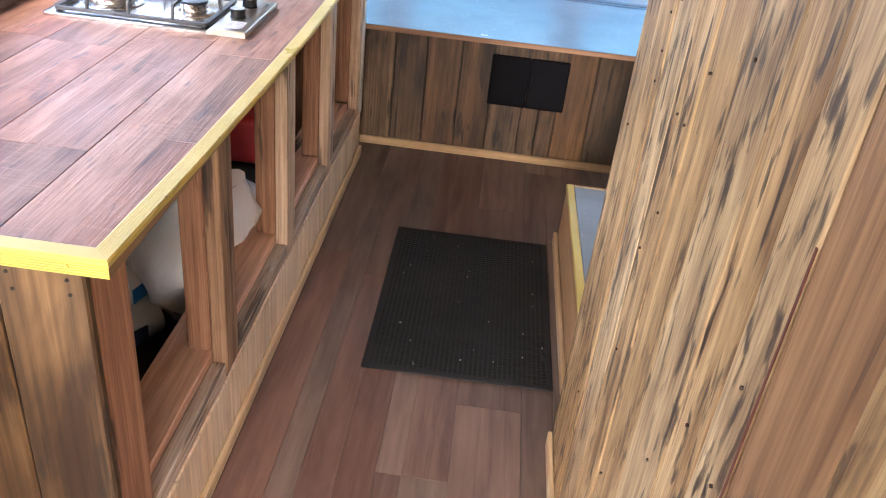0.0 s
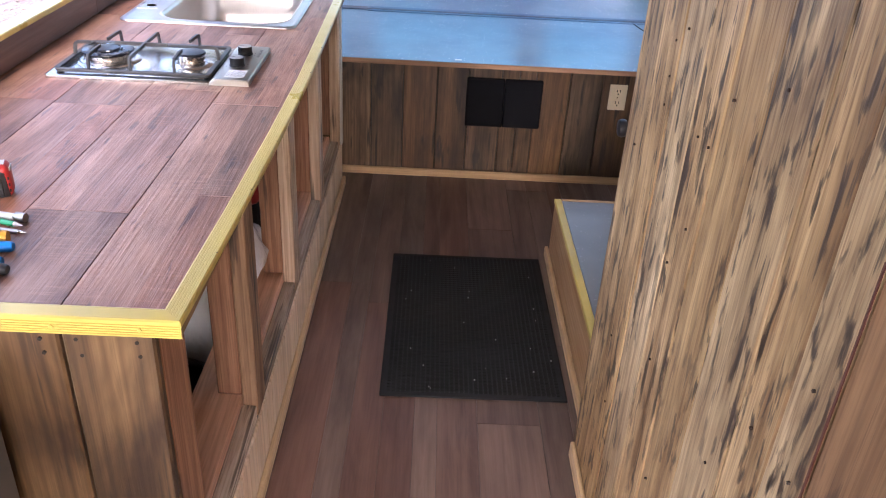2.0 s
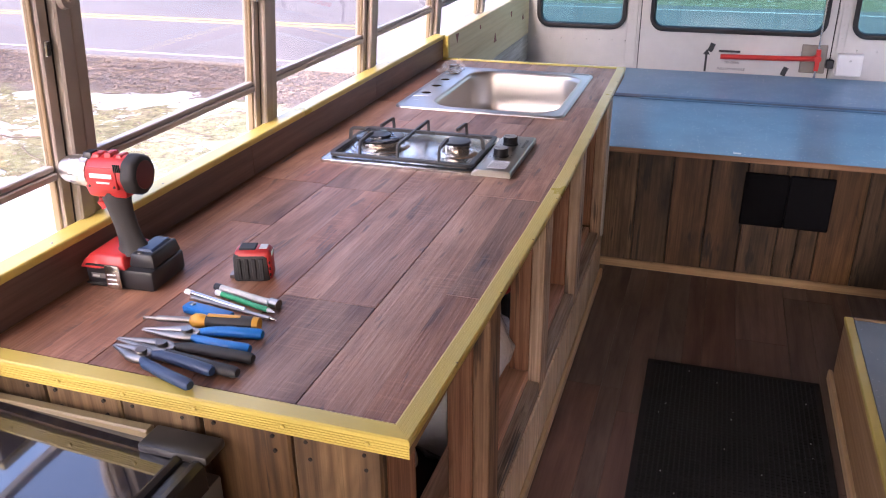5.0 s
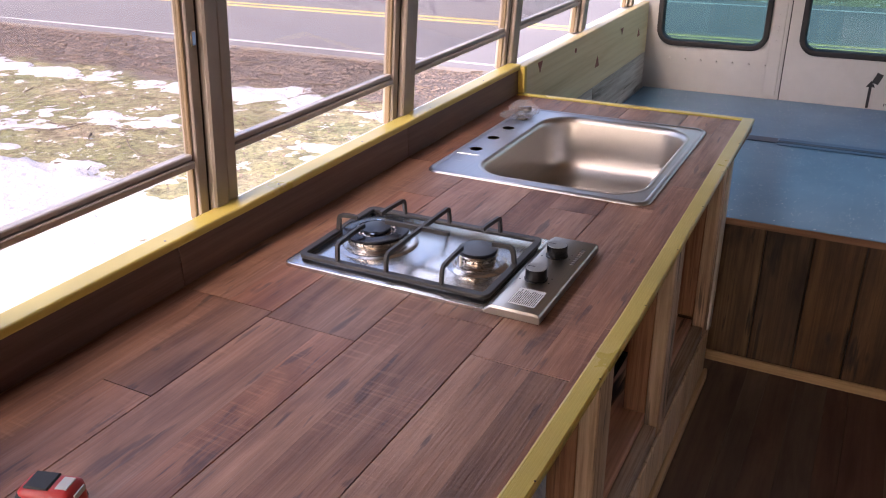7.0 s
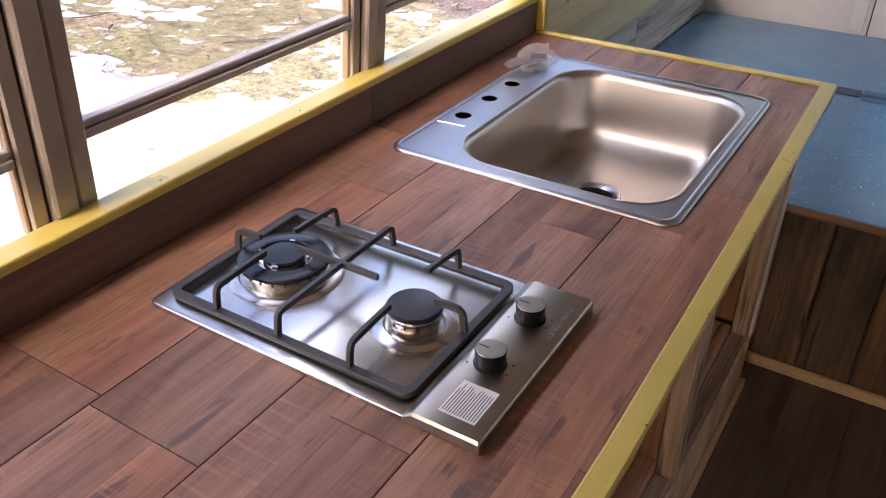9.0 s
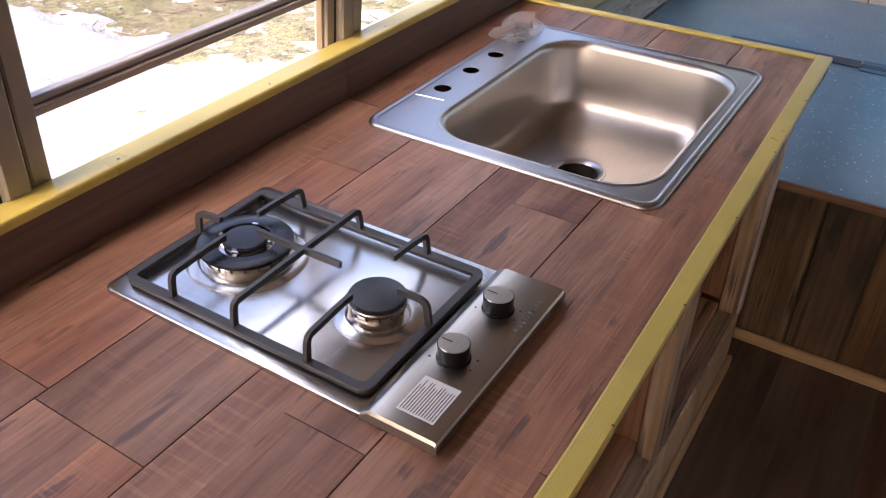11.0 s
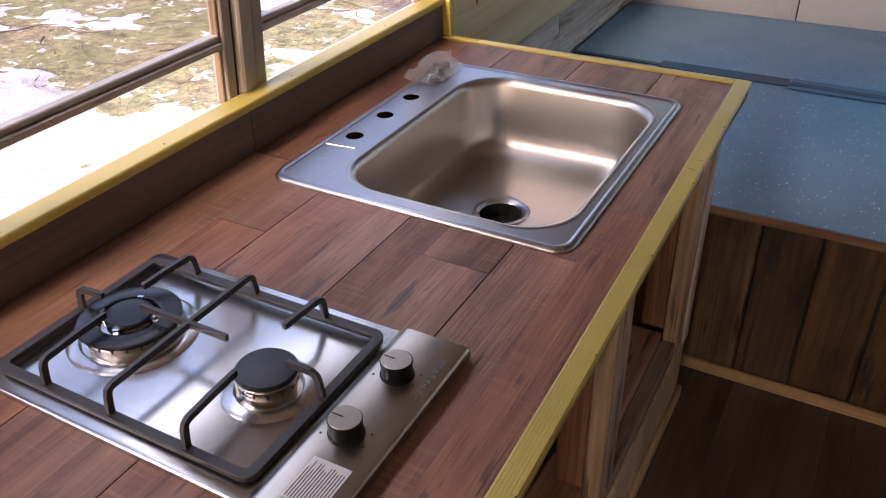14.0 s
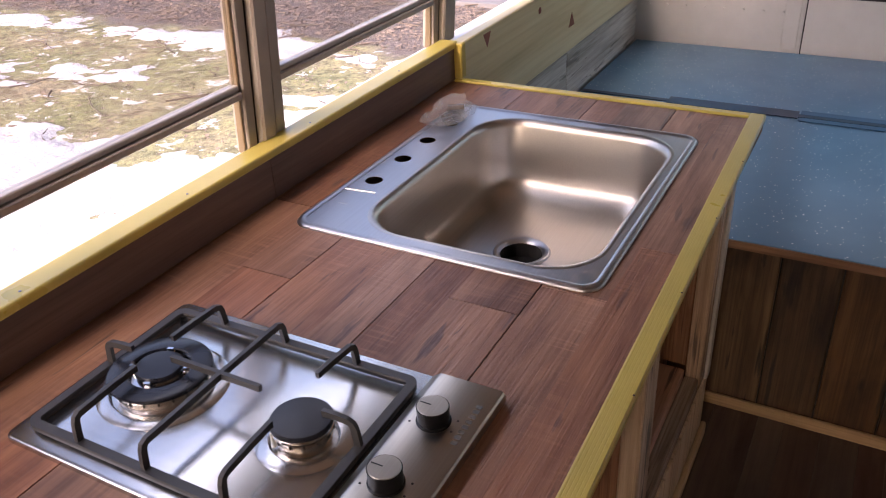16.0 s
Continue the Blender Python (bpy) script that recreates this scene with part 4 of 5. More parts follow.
# ---- kitchen counter ----
TOP, LEN, BACK = 0.92, 2.466, -0.756
counter = thing("kitchen_counter", "long open-framed counter base of rough studs and planks", "counter", (0, 0, 0))
front_edges = (-0.775, -0.64, -0.492, -0.347, -0.193, -0.046)
for k, (a, b) in enumerate(zip(front_edges, front_edges[1:])):
    pl = part("front_plank", box(a + 0.003, b - 0.003, 0.016 + 0.002 * (k % 2), 0.036, 0.002, 0.884, 0.004), BARN_FRONT, counter)
    for x, z in ((a + 0.025, 0.868), (b - 0.03, 0.866), (a + 0.03, 0.838), (b - 0.028, 0.84)):
        bm = bmesh.new()
        add_cone(bm, (x, 0.0145, z), (x, 0.022, z), 0.0032, 0.0032, 8)
        part("nail_hole", bm, DARK_GAP, pl)
part("corner_stud", box(-0.090, -0.050, 0.0375, 0.152, 0.002, 0.884, 0.003), STUD_RED, counter, "reddish corner stud")
for y in (0.655, 1.245, 1.835, 2.42):
    y1 = min(y + 0.044, LEN - 0.004)
    part("stud", box(-0.088, -0.050, y - 0.044, y1, 0.205, 0.884, 0.003), STUD_BROWN if y < 1.0 else STUD_Z, counter)
    part("stud", box(-0.150, -0.0885, y - 0.040, y1 - 0.045, 0.268, 0.884, 0.003), STUD_RED, counter, "reddish inner stud")
for a, b in ((0.154, 0.609), (0.701, 1.199), (1.291, 1.789), (1.881, 2.374)):
    part("rail", box(-0.0885, -0.053, a, b, 0.150, 0.243, 0.003), RAIL_DARK, counter, "dark stained rail")
part("sill_board", box(-0.215, -0.0895, 0.104, 2.37, 0.226, 0.266, 0.003), SILL_RED, counter, "reddish flat sill board")
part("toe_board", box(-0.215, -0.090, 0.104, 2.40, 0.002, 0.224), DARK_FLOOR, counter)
y = 0.038
while y < LEN - 0.03:
    w = min(0.071, LEN - 0.012 - y)
    part("bead_board", box(-0.0525, -0.0445, y + 0.0012, y + w - 0.0012, 0.001, 0.204 if y > 0.1 else 0.205, 0.002), BEAD_PINE, counter)
    y += 0.0715
part("base_strip", box(-0.0438, -0.030, 0.012, LEN - 0.01, 0.0, 0.044, 0.004), STRIP_PINE_Y, counter, "pale pine strip along the floor")
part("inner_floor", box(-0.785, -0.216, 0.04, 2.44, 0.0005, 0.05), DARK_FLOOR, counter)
part("end_panel", box(-0.785, -0.152, 2.42, 2.458, 0.052, 0.884), STUD_RED, counter)
part("inner_back", box(-0.786, -0.778, 0.04, 2.418, 0.052, 0.884), WHITE_METAL, counter, "white metal bus wall behind")
part("end_trim", box(-0.0495, -0.041, 2.427, 2.464, 0.205, 0.884, 0.002), PALE_TRIM, counter, "pale whitewashed end trim")
part("bearer", box(-0.150, -0.052, 0.154, 0.609, 0.836, 0.883), STUD_RED, counter)

worktop = thing("worktop", "worktop of reddish brown wood-look planks with yellow edging", "worktop", (-0.38, 1.23, TOP))


def at_top(bm):
    return local(bm, -0.38, 1.23, TOP)


CUT = (-0.652, -0.118, 1.672, 2.268)
columns = [(-0.7555, -0.652, (0.0, 0.9, 1.72, 2.44)), (-0.652, -0.5550, (0.0, 0.62, 0.9, 1.5, 2.44)), (-0.5528, -0.44, (0.03, 0.882, 1.36, 2.44)),
           (-0.44, -0.3725, (0.03, 0.882, 1.70, 2.44)), (-0.3703, -0.30, (0.03, 0.335, 1.2, 2.44)), (-0.30, -0.1885, (0.03, 0.335, 1.02, 1.555, 2.44)),
           (-0.1863, -0.084, (0.03, 0.93, 1.64, 2.44)), (-0.084, -0.0225, (0.03, 0.42, 0.93, 1.81, 2.44)), (-0.0225, -0.006, (0.4, 1.1, 1.7))]


def cut_out(x0, x1, y0, y1):
    """What is left of a plank outside the opening for the sink."""
    cx0, cx1, cy0, cy1 = CUT
    if x1 <= cx0 or x0 >= cx1 or y1 <= cy0 or y0 >= cy1:
        return [(x0, x1, y0, y1)]
    out = [(x0, x1, y0, cy0)] if y0 < cy0 else []
    out += [(x0, x1, cy1, y1)] if y1 > cy1 else []
    out += [(x0, cx0, max(y0, cy0), min(y1, cy1))] if x0 < cx0 - 0.002 else []
    out += [(cx1, x1, max(y0, cy0), min(y1, cy1))] if x1 > cx1 + 0.002 else []
    return out


for x0, x1, cuts in columns:
    for a, b in zip(cuts, cuts[1:]):
        a, b = max(a, 0.0305), min(b, 2.443)
        for p in cut_out(x0, x1, a + 0.0008, b - 0.0008):
            part("plank", at_top(box(*p, TOP - 0.006, TOP)), TOP_VINYL, worktop)
for p in ((-0.776, -0.004, 0.004, CUT[2]), (-0.776, -0.004, CUT[3], LEN - 0.004), (-0.776, CUT[0], CUT[2], CUT[3]), (CUT[1], -0.004, CUT[2], CUT[3])):
    part("base_sheet", at_top(box(*p, TOP - 0.034, TOP - 0.0065)), SUBTOP, worktop)


def ribbed(top_ribs, face_ribs):
    """Section of the nosing, its outer face at 0: fine ribs on the top or on the face."""
    prof = [(0.033, 0.0005), (0.0325, 0.0028), (0.030, 0.0034)]
    for k in range(top_ribs):
        u = 0.0285 - 0.0048 * k
        prof += [(u, 0.0034), (u - 0.0007, 0.00318), (u - 0.0014, 0.0034)]
    prof += [(0.003, 0.0034), (0.0, 0.001), (0.0, -0.0035)]
    for k in range(face_ribs):
        w = -0.0045 - 0.0044 * k
        prof += [(0.0, w), (0.0026, w - 0.0013), (0.0, w - 0.0026)]
    depth = -0.027 if face_ribs else -0.0075
    prof += [(0.0, depth), (0.002, depth - 0.001), (0.033, depth - 0.001)]
    return prof


def nosing(p0, p1, into, shape):
    """The nosing from p0 to p1, mitred, its body on the side into."""
    bm = bmesh.new()
    d, into = (Vector(p1) - Vector(p0)).normalized(), Vector(into)
    loops = []
    for p, m in ((Vector(p0), 1), (Vector(p1), -1)):
        loops.append([p + into * u + d * m * (u if MITRE[m] else 0) + Vector((0, 0, z)) for u, z in shape])
    loft(bm, loops, cap=(True, True))
    return bm


MITRE = {1: False, -1: True}
part("edging", at_top(nosing((-0.79, -0.006, TOP), (0.002, -0.006, TOP), (0, 1, 0), ribbed(0, 5))), YELLOW, worktop, "yellow ribbed edge strip")
bm = bmesh.new()
stations = [(0.002, -0.006), (0.012, 0.35), (0.019, 0.75), (0.021, 1.15), (0.014, 1.6), (0.006, 2.05), (-0.001, LEN)]
loft(bm, [[(x - u, y + (u if y < 0 else 0.0), TOP + z) for u, z in ribbed(5, 0)] for x, y in stations], cap=(True, True))
part("edging", at_top(bm), YELLOW, worktop, "yellow ribbed edge strip, slightly bowed")
for y in (0.2, 0.45, 0.7, 0.95, 1.2, 1.45, 1.7, 1.95, 2.2):
    (xa, ya), (xb, yb) = next((a, b) for a, b in zip(stations, stations[1:]) if a[1] <= y < b[1])
    x = xa + (xb - xa) * (y - ya) / (yb - ya) - 0.0032
    bm = bmesh.new()
    add_cone(bm, (x, y, TOP + 0.003), (x, y, TOP + 0.0041), 0.0017, 0.0013, 8)
    part("nail", at_top(bm), NAIL_STAIN, worktop)
part("edging", at_top(box(-0.7555, -0.0335, 2.4445, LEN, TOP - 0.034, TOP + 0.004, 0.002)), YELLOW, worktop, "flat yellow end strip")
for x in (-0.70, -0.58, -0.46, -0.335, -0.19, -0.06):
    bm = bmesh.new()
    add_cone(bm, (x, -0.005, TOP - 0.014), (x, -0.0082, TOP - 0.014), 0.0042, 0.003, 10)
    part("screw", at_top(bm), YELLOW, worktop)

splash = thing("backsplash", "dark wood-look upstand with a yellow wooden cap", "backsplash", (0, 0, 0))
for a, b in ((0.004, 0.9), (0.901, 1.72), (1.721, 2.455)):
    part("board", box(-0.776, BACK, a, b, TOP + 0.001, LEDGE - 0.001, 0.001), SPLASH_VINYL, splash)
part("cap", box(-0.797, -0.750, 0.0, LEN - 0.004, LEDGE, LEDGE + 0.017, 0.004, 2), YELLOW, splash, "yellow painted cap strip")
part("end_strip", box(-0.758, -0.734, 2.450, 2.474, TOP + 0.005, LEDGE + 0.012, 0.003), YELLOW, splash, "yellow upright end strip")
for y in (0.22, 0.55, 0.88, 1.2, 1.52, 1.86, 2.2):
    bm = bmesh.new()
    add_cone(bm, (-0.765, y, LEDGE + 0.014), (-0.765, y, LEDGE + 0.0182), 0.003, 0.002, 8)
    part("nail", bm, TOOL_STEEL, splash)

# ---- sink ----
sink = thing("kitchen_sink", "brushed stainless steel drop-in sink with four tap holes", "sink", (-0.384, 1.968, TOP))


def at_sink(bm):
    return local(bm, -0.384, 1.968, TOP)


OUT, BOWL = (-0.668, -0.100, 1.645, 2.292), (-0.560, -0.132, 1.684, 2.250)
holes = [circle(-0.622, y, 0.0175, 20) for y in (1.853, 1.963, 2.067, 2.172)]
R = 0.095
deck = plate(rrect(OUT[0] + 0.014, OUT[1] - 0.014, OUT[2] + 0.014, OUT[3] - 0.014, 0.024, 0, 8), [rrect(*BOWL, R, 0, 8), *holes], TOP + 0.0035, TOP + 0.0050)
part("deck", at_sink(deck), STEEL_DECK, sink)
bm = bmesh.new()
ring = []
for grow, z in ((0.0, 0.0003), (0.0, 0.0025), (-0.002, 0.0052), (-0.006, 0.0072), (-0.011, 0.0072), (-0.0145, 0.0050), (-0.018, 0.0049)):
    ring.append(rrect(OUT[0] - grow, OUT[1] + grow, OUT[2] - grow, OUT[3] + grow, 0.034 + grow * 0.6, TOP + z, 8))
loft(bm, ring)
part("rim", at_sink(bm), STEEL_DECK, sink, smooth=60)
bm = bmesh.new()
ring = []
for grow, z, r in ((0.007, 0.0052, R), (0.004, 0.0062, R), (0.0, 0.0052, R), (-0.005, 0.0005, R), (-0.008, -0.01, R), (-0.012, -0.09, R - 0.006), (-0.018, -0.128, R - 0.01), (-0.026, -0.144, R - 0.012), (-0.040, -0.156, R - 0.018), (-0.06, -0.1625, R - 0.03),
                   (-0.10, -0.166, 0.05), (-0.150, -0.168, 0.045)):
    ring.append(rrect(BOWL[0] - grow, BOWL[1] + grow, BOWL[2] - grow, BOWL[3] + grow, r, TOP + z, 8))
dx, dy = -0.371, 1.986
ring.append([(dx + 0.054 * math.cos(a), dy + 0.054 * math.sin(a), TOP - 0.170) for a in (radians(5 + 360 * k / len(ring[-1])) for k in range(len(ring[-1])))])
loft(bm, ring)
part("bowl", at_sink(bm), STEEL_WARM_REFLECT, sink, smooth=80)
bm = bmesh.new()
lathe(bm, [(0.060, -0.1695), (0.057, -0.1665), (0.047, -0.168), (0.043, -0.174)], (dx, dy, TOP), 36)
drain = part("drain_ring", at_sink(bm), STEEL_DECK, sink, "polished drain ring", 50)
bm = bmesh.new()
lathe(bm, [(0.0432, -0.1735), (0.0430, -0.205), (0.001, -0.207)], (dx, dy, TOP), 28)
part("drain_pipe", at_sink(bm), DARK_GAP, sink, "dark open drain")
bm = bmesh.new()
sweep(bm, [(-0.652, 1.80, TOP + 0.0052), (-0.59, 1.806, TOP + 0.0052)], 0.0016, 6)
part("crease", at_sink(bm), STEEL_DECK, sink)
part("crease", at_sink(box(-0.655, -0.6525, 1.665, 2.27, TOP + 0.0048, TOP + 0.006)), STEEL_DECK, sink)
part("mark", at_sink(box(-0.632, -0.612, 1.745, 1.748, TOP + 0.0049, TOP + 0.0054)), LIGHT_GREY, sink)

parcel = thing("plastic_parcel", "crumpled clear plastic bag with small fittings on the sink", "bag", (-0.64, 2.20, TOP + 0.006))
bm = bmesh.new()
bmesh.ops.create_icosphere(bm, subdivisions=3, radius=1.0)
rnd = random.Random(5)
for v in bm.verts:
    c = v.co + Vector((rnd.uniform(-0.11, 0.11), rnd.uniform(-0.11, 0.11), rnd.uniform(-0.16, 0.16)))
    fold = 1 - abs(noise.noise(c * 2.3 + Vector((3, 1, 7)))) * 2.2
    crease = 1 - abs(noise.noise(c * 5.5 + Vector((9, 4, 2)))) * 2.0
    k = 0.62 + 0.50 * fold + 0.18 * crease
    v.co = Vector((0.046 * c.x * k, 0.074 * c.y * k, max(0.0, 0.013 + 0.021 * c.z * k * (1.3 if c.y > 0.1 else 0.7))))
part("film", bm, CLEAR_FILM, parcel)
bm = bmesh.new()
add_cone(bm, (-0.012, 0.015, 0.012), (0.02, 0.035, 0.012), 0.011, 0.011, 14)
add_cone(bm, (0.0, -0.03, 0.009), (0.01, -0.008, 0.009), 0.008, 0.008, 12)
part("fittings", bm, CHROME, parcel, "small metal fittings", 40)

# ---- gas hob ----
hob = thing("gas_hob", "stainless steel two-burner gas hob with black pan supports", "hob", (-0.388, 1.215, TOP + 0.0005), 0.4)
hob.matrix_world = pose(-0.388, 1.215, TOP + 0.0005, 0, 0, 0.4) @ Matrix.Diagonal((1.028, 1.0, 1.0, 1.0))
bm = bmesh.new()
ring = []
for grow, z in ((0.0, 0.0), (0.0, 0.0068), (-0.0008, 0.0080), (-0.0022, 0.0088)):
    ring.append(rrect(-0.256 - grow, 0.256 + grow, -0.158 - grow, 0.158 + grow, 0.012 + grow * 0.3, z, 5))
loft(bm, ring, cap=(False, True))
part("plate", bm, STEEL_X, hob, smooth=30)
bm = bmesh.new()
prof = [(0.1575, 0.0086), (0.1595, 0.0100), (0.1680, 0.0168), (0.1700, 0.0178), (0.1730, 0.0184), (0.2515, 0.0184), (0.2545, 0.0172), (0.2564, 0.0140), (0.2564, 0.0015)]
loops = []
for y, k in ((-0.1588, 0.0), (-0.1582, 0.75), (-0.1560, 1.0), (0.1560, 1.0), (0.1582, 0.75), (0.1588, 0.0)):
    loops.append([(x, y, 0.0015 + (z - 0.0015) * k) for x, z in prof])
loft(bm, loops, close=False)
part("control_panel", bm, STEEL_BROWN_REFLECT, hob, "raised flat brushed control panel", 24)


def burner(parent, x, y, ring_r, cap_r, double):
    b = part("burner", lathe_mesh([(ring_r + 0.022, 0.0092), (ring_r + 0.016, 0.0125), (ring_r + 0.006, 0.0135), (ring_r + 0.003, 0.010)], x, y), STEEL_X, parent, "burner with a brushed base ring", 50)
    part("body", lathe_mesh([(ring_r - 0.004, 0.0095), (ring_r - 0.002, 0.018), (ring_r - 0.008, 0.021), (ring_r - 0.001, 0.024), (ring_r, 0.030), (ring_r - 0.006, 0.0335), (ring_r - 0.02, 0.0335)], x, y), BRASS_STEEL, b, "warm alloy burner body", 50)
    if double:
        part("crown", lathe_mesh([(ring_r + 0.002, 0.0325), (ring_r + 0.004, 0.0345), (ring_r + 0.0035, 0.0372), (ring_r + 0.001, 0.0384), (0.0415, 0.0384), (0.0395, 0.0370), (0.0395, 0.0320)], x, y), CAP_ENAMEL, b, "black enamelled flame ring", 30)
        part("inner_ring", lathe_mesh([(0.0405, 0.030), (0.034, 0.0315), (0.026, 0.0315)], x, y), CHROME, b, "bright inner ring", 40)
        part("core", lathe_mesh([(0.024, 0.020), (0.027, 0.034), (0.026, 0.038), (0.02, 0.039)], x, y, True), BRASS_STEEL, b, "", 40)
        for k in range(4):
            a = 0.35 + k * 1.5708
            bm = box(0.022, 0.046, -0.0045, 0.0045, 0.0325, 0.0375, 0.0012)
            add_box(bm, 0.0335, 0.0375, -0.0040, 0.0040, 0.037, 0.0425)
            bmesh.ops.transform(bm, matrix=Matrix.Translation((x, y, 0)) @ Matrix.Rotation(a, 4, "Z"), verts=bm.verts[:])
            part("bridge", bm, CHROME, b, "bright steel flame bridge")
    else:
        part("flame_ring", lathe_mesh([(ring_r - 0.004, 0.0310), (ring_r - 0.0015, 0.0318), (ring_r - 0.001, 0.0362), (ring_r - 0.005, 0.0366)], x, y), CHROME, b, "bright flame ring", 40)
    for k in range(22 if double else 14):
        a = 2 * math.pi * k / (22 if double else 14)
        bm = box(ring_r - 0.0035, ring_r + 0.0006, -0.0012, 0.0012, 0.0255, 0.0300)
        bmesh.ops.transform(bm, matrix=Matrix.Translation((x, y, 0)) @ Matrix.Rotation(a, 4, "Z"), verts=bm.verts[:])
        part("flame_slot", bm, DARK_GAP, b)
    part("cap", lathe_mesh([(cap_r - 0.004, 0.0360), (cap_r, 0.0375), (cap_r, 0.0405), (cap_r - 0.0022, 0.0428), (cap_r * 0.5, 0.0440), (0.001, 0.0442)], x, y, True), CAP_ENAMEL, b, "black enamelled cap", 40)
    bm = bmesh.new()
    add_cone(bm, (x - 0.022, y - ring_r * 0.78, 0.012), (x - 0.022, y - ring_r * 0.78, 0.034), 0.0028, 0.0022, 8)
    part("igniter", bm, WHITE_PLASTIC, b)
    return b


def lathe_mesh(profile, x, y, closed=False):
    bm = bmesh.new()
    lathe(bm, profile, (x, y, 0), 40, (False, closed))
    return bm


burner(hob, -0.143, -0.004, 0.062, 0.031, True)
burner(hob, 0.078, -0.008, 0.036, 0.0375, False)

grate = part("pan_support", plate(rrect(-0.237, 0.155, -0.139, 0.133, 0.016, 0, 5), [rrect(-0.2255, 0.1435, -0.1275, 0.1215, 0.007, 0, 5)], 0.0130, 0.0215), CAST_IRON, hob, "black enamelled pan support")


def finger(pts):
    """A flat upright bar of the support along points."""
    bm = bmesh.new()
    pts = [Vector(p) for p in pts]
    loops = []
    for i, p in enumerate(pts):
        d = pts[min(i + 1, len(pts) - 1)] - pts[max(i - 1, 0)]
        flat_d = Vector((d.x, d.y, 0))
        flat_d = flat_d.normalized() if flat_d.length > 1e-4 else FACING
        side = Vector((-flat_d.y, flat_d.x, 0)) * 0.0029
        up = side.cross(d).normalized() * 0.0043
        up = up if up.z > -0.2 else -up
        loops.append([p + side + up, p - side + up, p - side - up, p + side - up])
    loft(bm, loops, cap=(True, True))
    return bm


FACING = Vector((0, 1, 0))


def bent(x, y, tx, ty):
    """A finger that rises from the frame and reaches inwards."""
    d = Vector((tx - x, ty - y, 0))
    far = d.length
    d.normalize()
    rise = [(-0.001, 0.0165), (0.0, 0.030), (0.002, 0.0455), (0.0045, 0.0510), (0.010, 0.0538), (far * 0.6, 0.0545), (far, 0.0535)]
    return finger([(x + d.x * u, y + d.y * u, z) for u, z in rise])


for x, y, tx, ty in ((-0.150, -0.131, -0.153, -0.030), (-0.150, 0.125, -0.155, 0.036), (-0.229, -0.006, -0.186, -0.002), (0.066, -0.131, 0.062, -0.040), (0.066, 0.125, 0.060, 0.052), (0.147, 0.0, 0.104, 0.0)):
    part("finger", bent(x, y, tx, ty), CAST_IRON, grate)
y0, y1, x = -0.131, 0.125, -0.046
rise = [(-0.001, 0.0165), (0.0, 0.030), (0.002, 0.0455), (0.0045, 0.0510), (0.010, 0.0538)]
part("finger", finger([(x, y0 + u, z) for u, z in rise] + [(x, 0, 0.0545)] + [(x, y1 - u, z) for u, z in reversed(rise)]), CAST_IRON, grate)
part("finger", finger([(-0.124, 0.003, 0.0544), (-0.05, 0.003, 0.0546), (0.014, 0.003, 0.0544)]), CAST_IRON, grate)
for x, y in ((-0.225, -0.127), (0.143, -0.127), (-0.225, 0.121), (0.143, 0.121)):
    bm = bmesh.new()
    add_cone(bm, (x, y, 0.0088), (x, y, 0.0135), 0.005, 0.006, 10)
    part("foot", bm, BLACK_RUBBER, grate)
for x, y in ((0.203, 0.074), (0.203, -0.034)):
    dial = part("knob", lathe_mesh([(0.0208, 0.0184), (0.0208, 0.0205), (0.0192, 0.0215), (0.0190, 0.034), (0.0194, 0.0408), (0.0186, 0.0416)], x, y), KNOB_BLACK, hob, "black control knob with a steel face", 40)
    part("face", lathe_mesh([(0.0186, 0.0412), (0.0178, 0.0422), (0.001, 0.0422)], x, y, True), STEEL_BROWN_REFLECT, dial, "brushed steel face", 40)
    part("pointer", box(x - 0.016, x - 0.002, y - 0.0007, y + 0.0007, 0.0421, 0.0427), INK, dial)
    for a in (0.4, -0.3, 3.6):
        bm = bmesh.new()
        lathe(bm, [(0.0016, 0.0185), (0.0014, 0.0189), (0.0003, 0.0189)], (x + 0.028 * math.cos(a), y + 0.028 * math.sin(a), 0), 10, (False, True))
        part("mark", bm, INK, dial)
label = part("sticker", box(0.192, 0.239, -0.137, -0.077, 0.0186, 0.0190), PAPER, hob, "white sticker with fine print")
for k in range(13):
    rr = random.Random(k).uniform(0.0, 0.014)
    part("print_line", box(0.1945 + 0.0034 * k, 0.1957 + 0.0034 * k, -0.134, -0.080 - rr, 0.0189, 0.0192), GREY_INK, label)
for k in range(8):
    part("brand_bar", box(0.237, 0.2445, 0.048 + 0.0095 * k, 0.0535 + 0.0095 * k, 0.0182, 0.0190), GREY_INK, hob)

# ---- cordless drill ----
drill = thing("cordless_drill", "red and black cordless drill standing on its battery", "drill", (-0.676, 0.312, TOP), 4)


def ring_loft(rows, z, seg=28, flute=0, depth=0.0):
    """Rings along x: (x, radius) about the height z, fluted where asked."""
    bm = bmesh.new()
    loft(bm, [[(x, r * math.cos(t) * (1 + depth * math.cos(flute * t)), z + r * math.sin(t) * (1 + depth * math.cos(flute * t))) for t in (2 * math.pi * k / seg for k in range(seg))] for x, r in rows], cap=(True, True))
    return bm


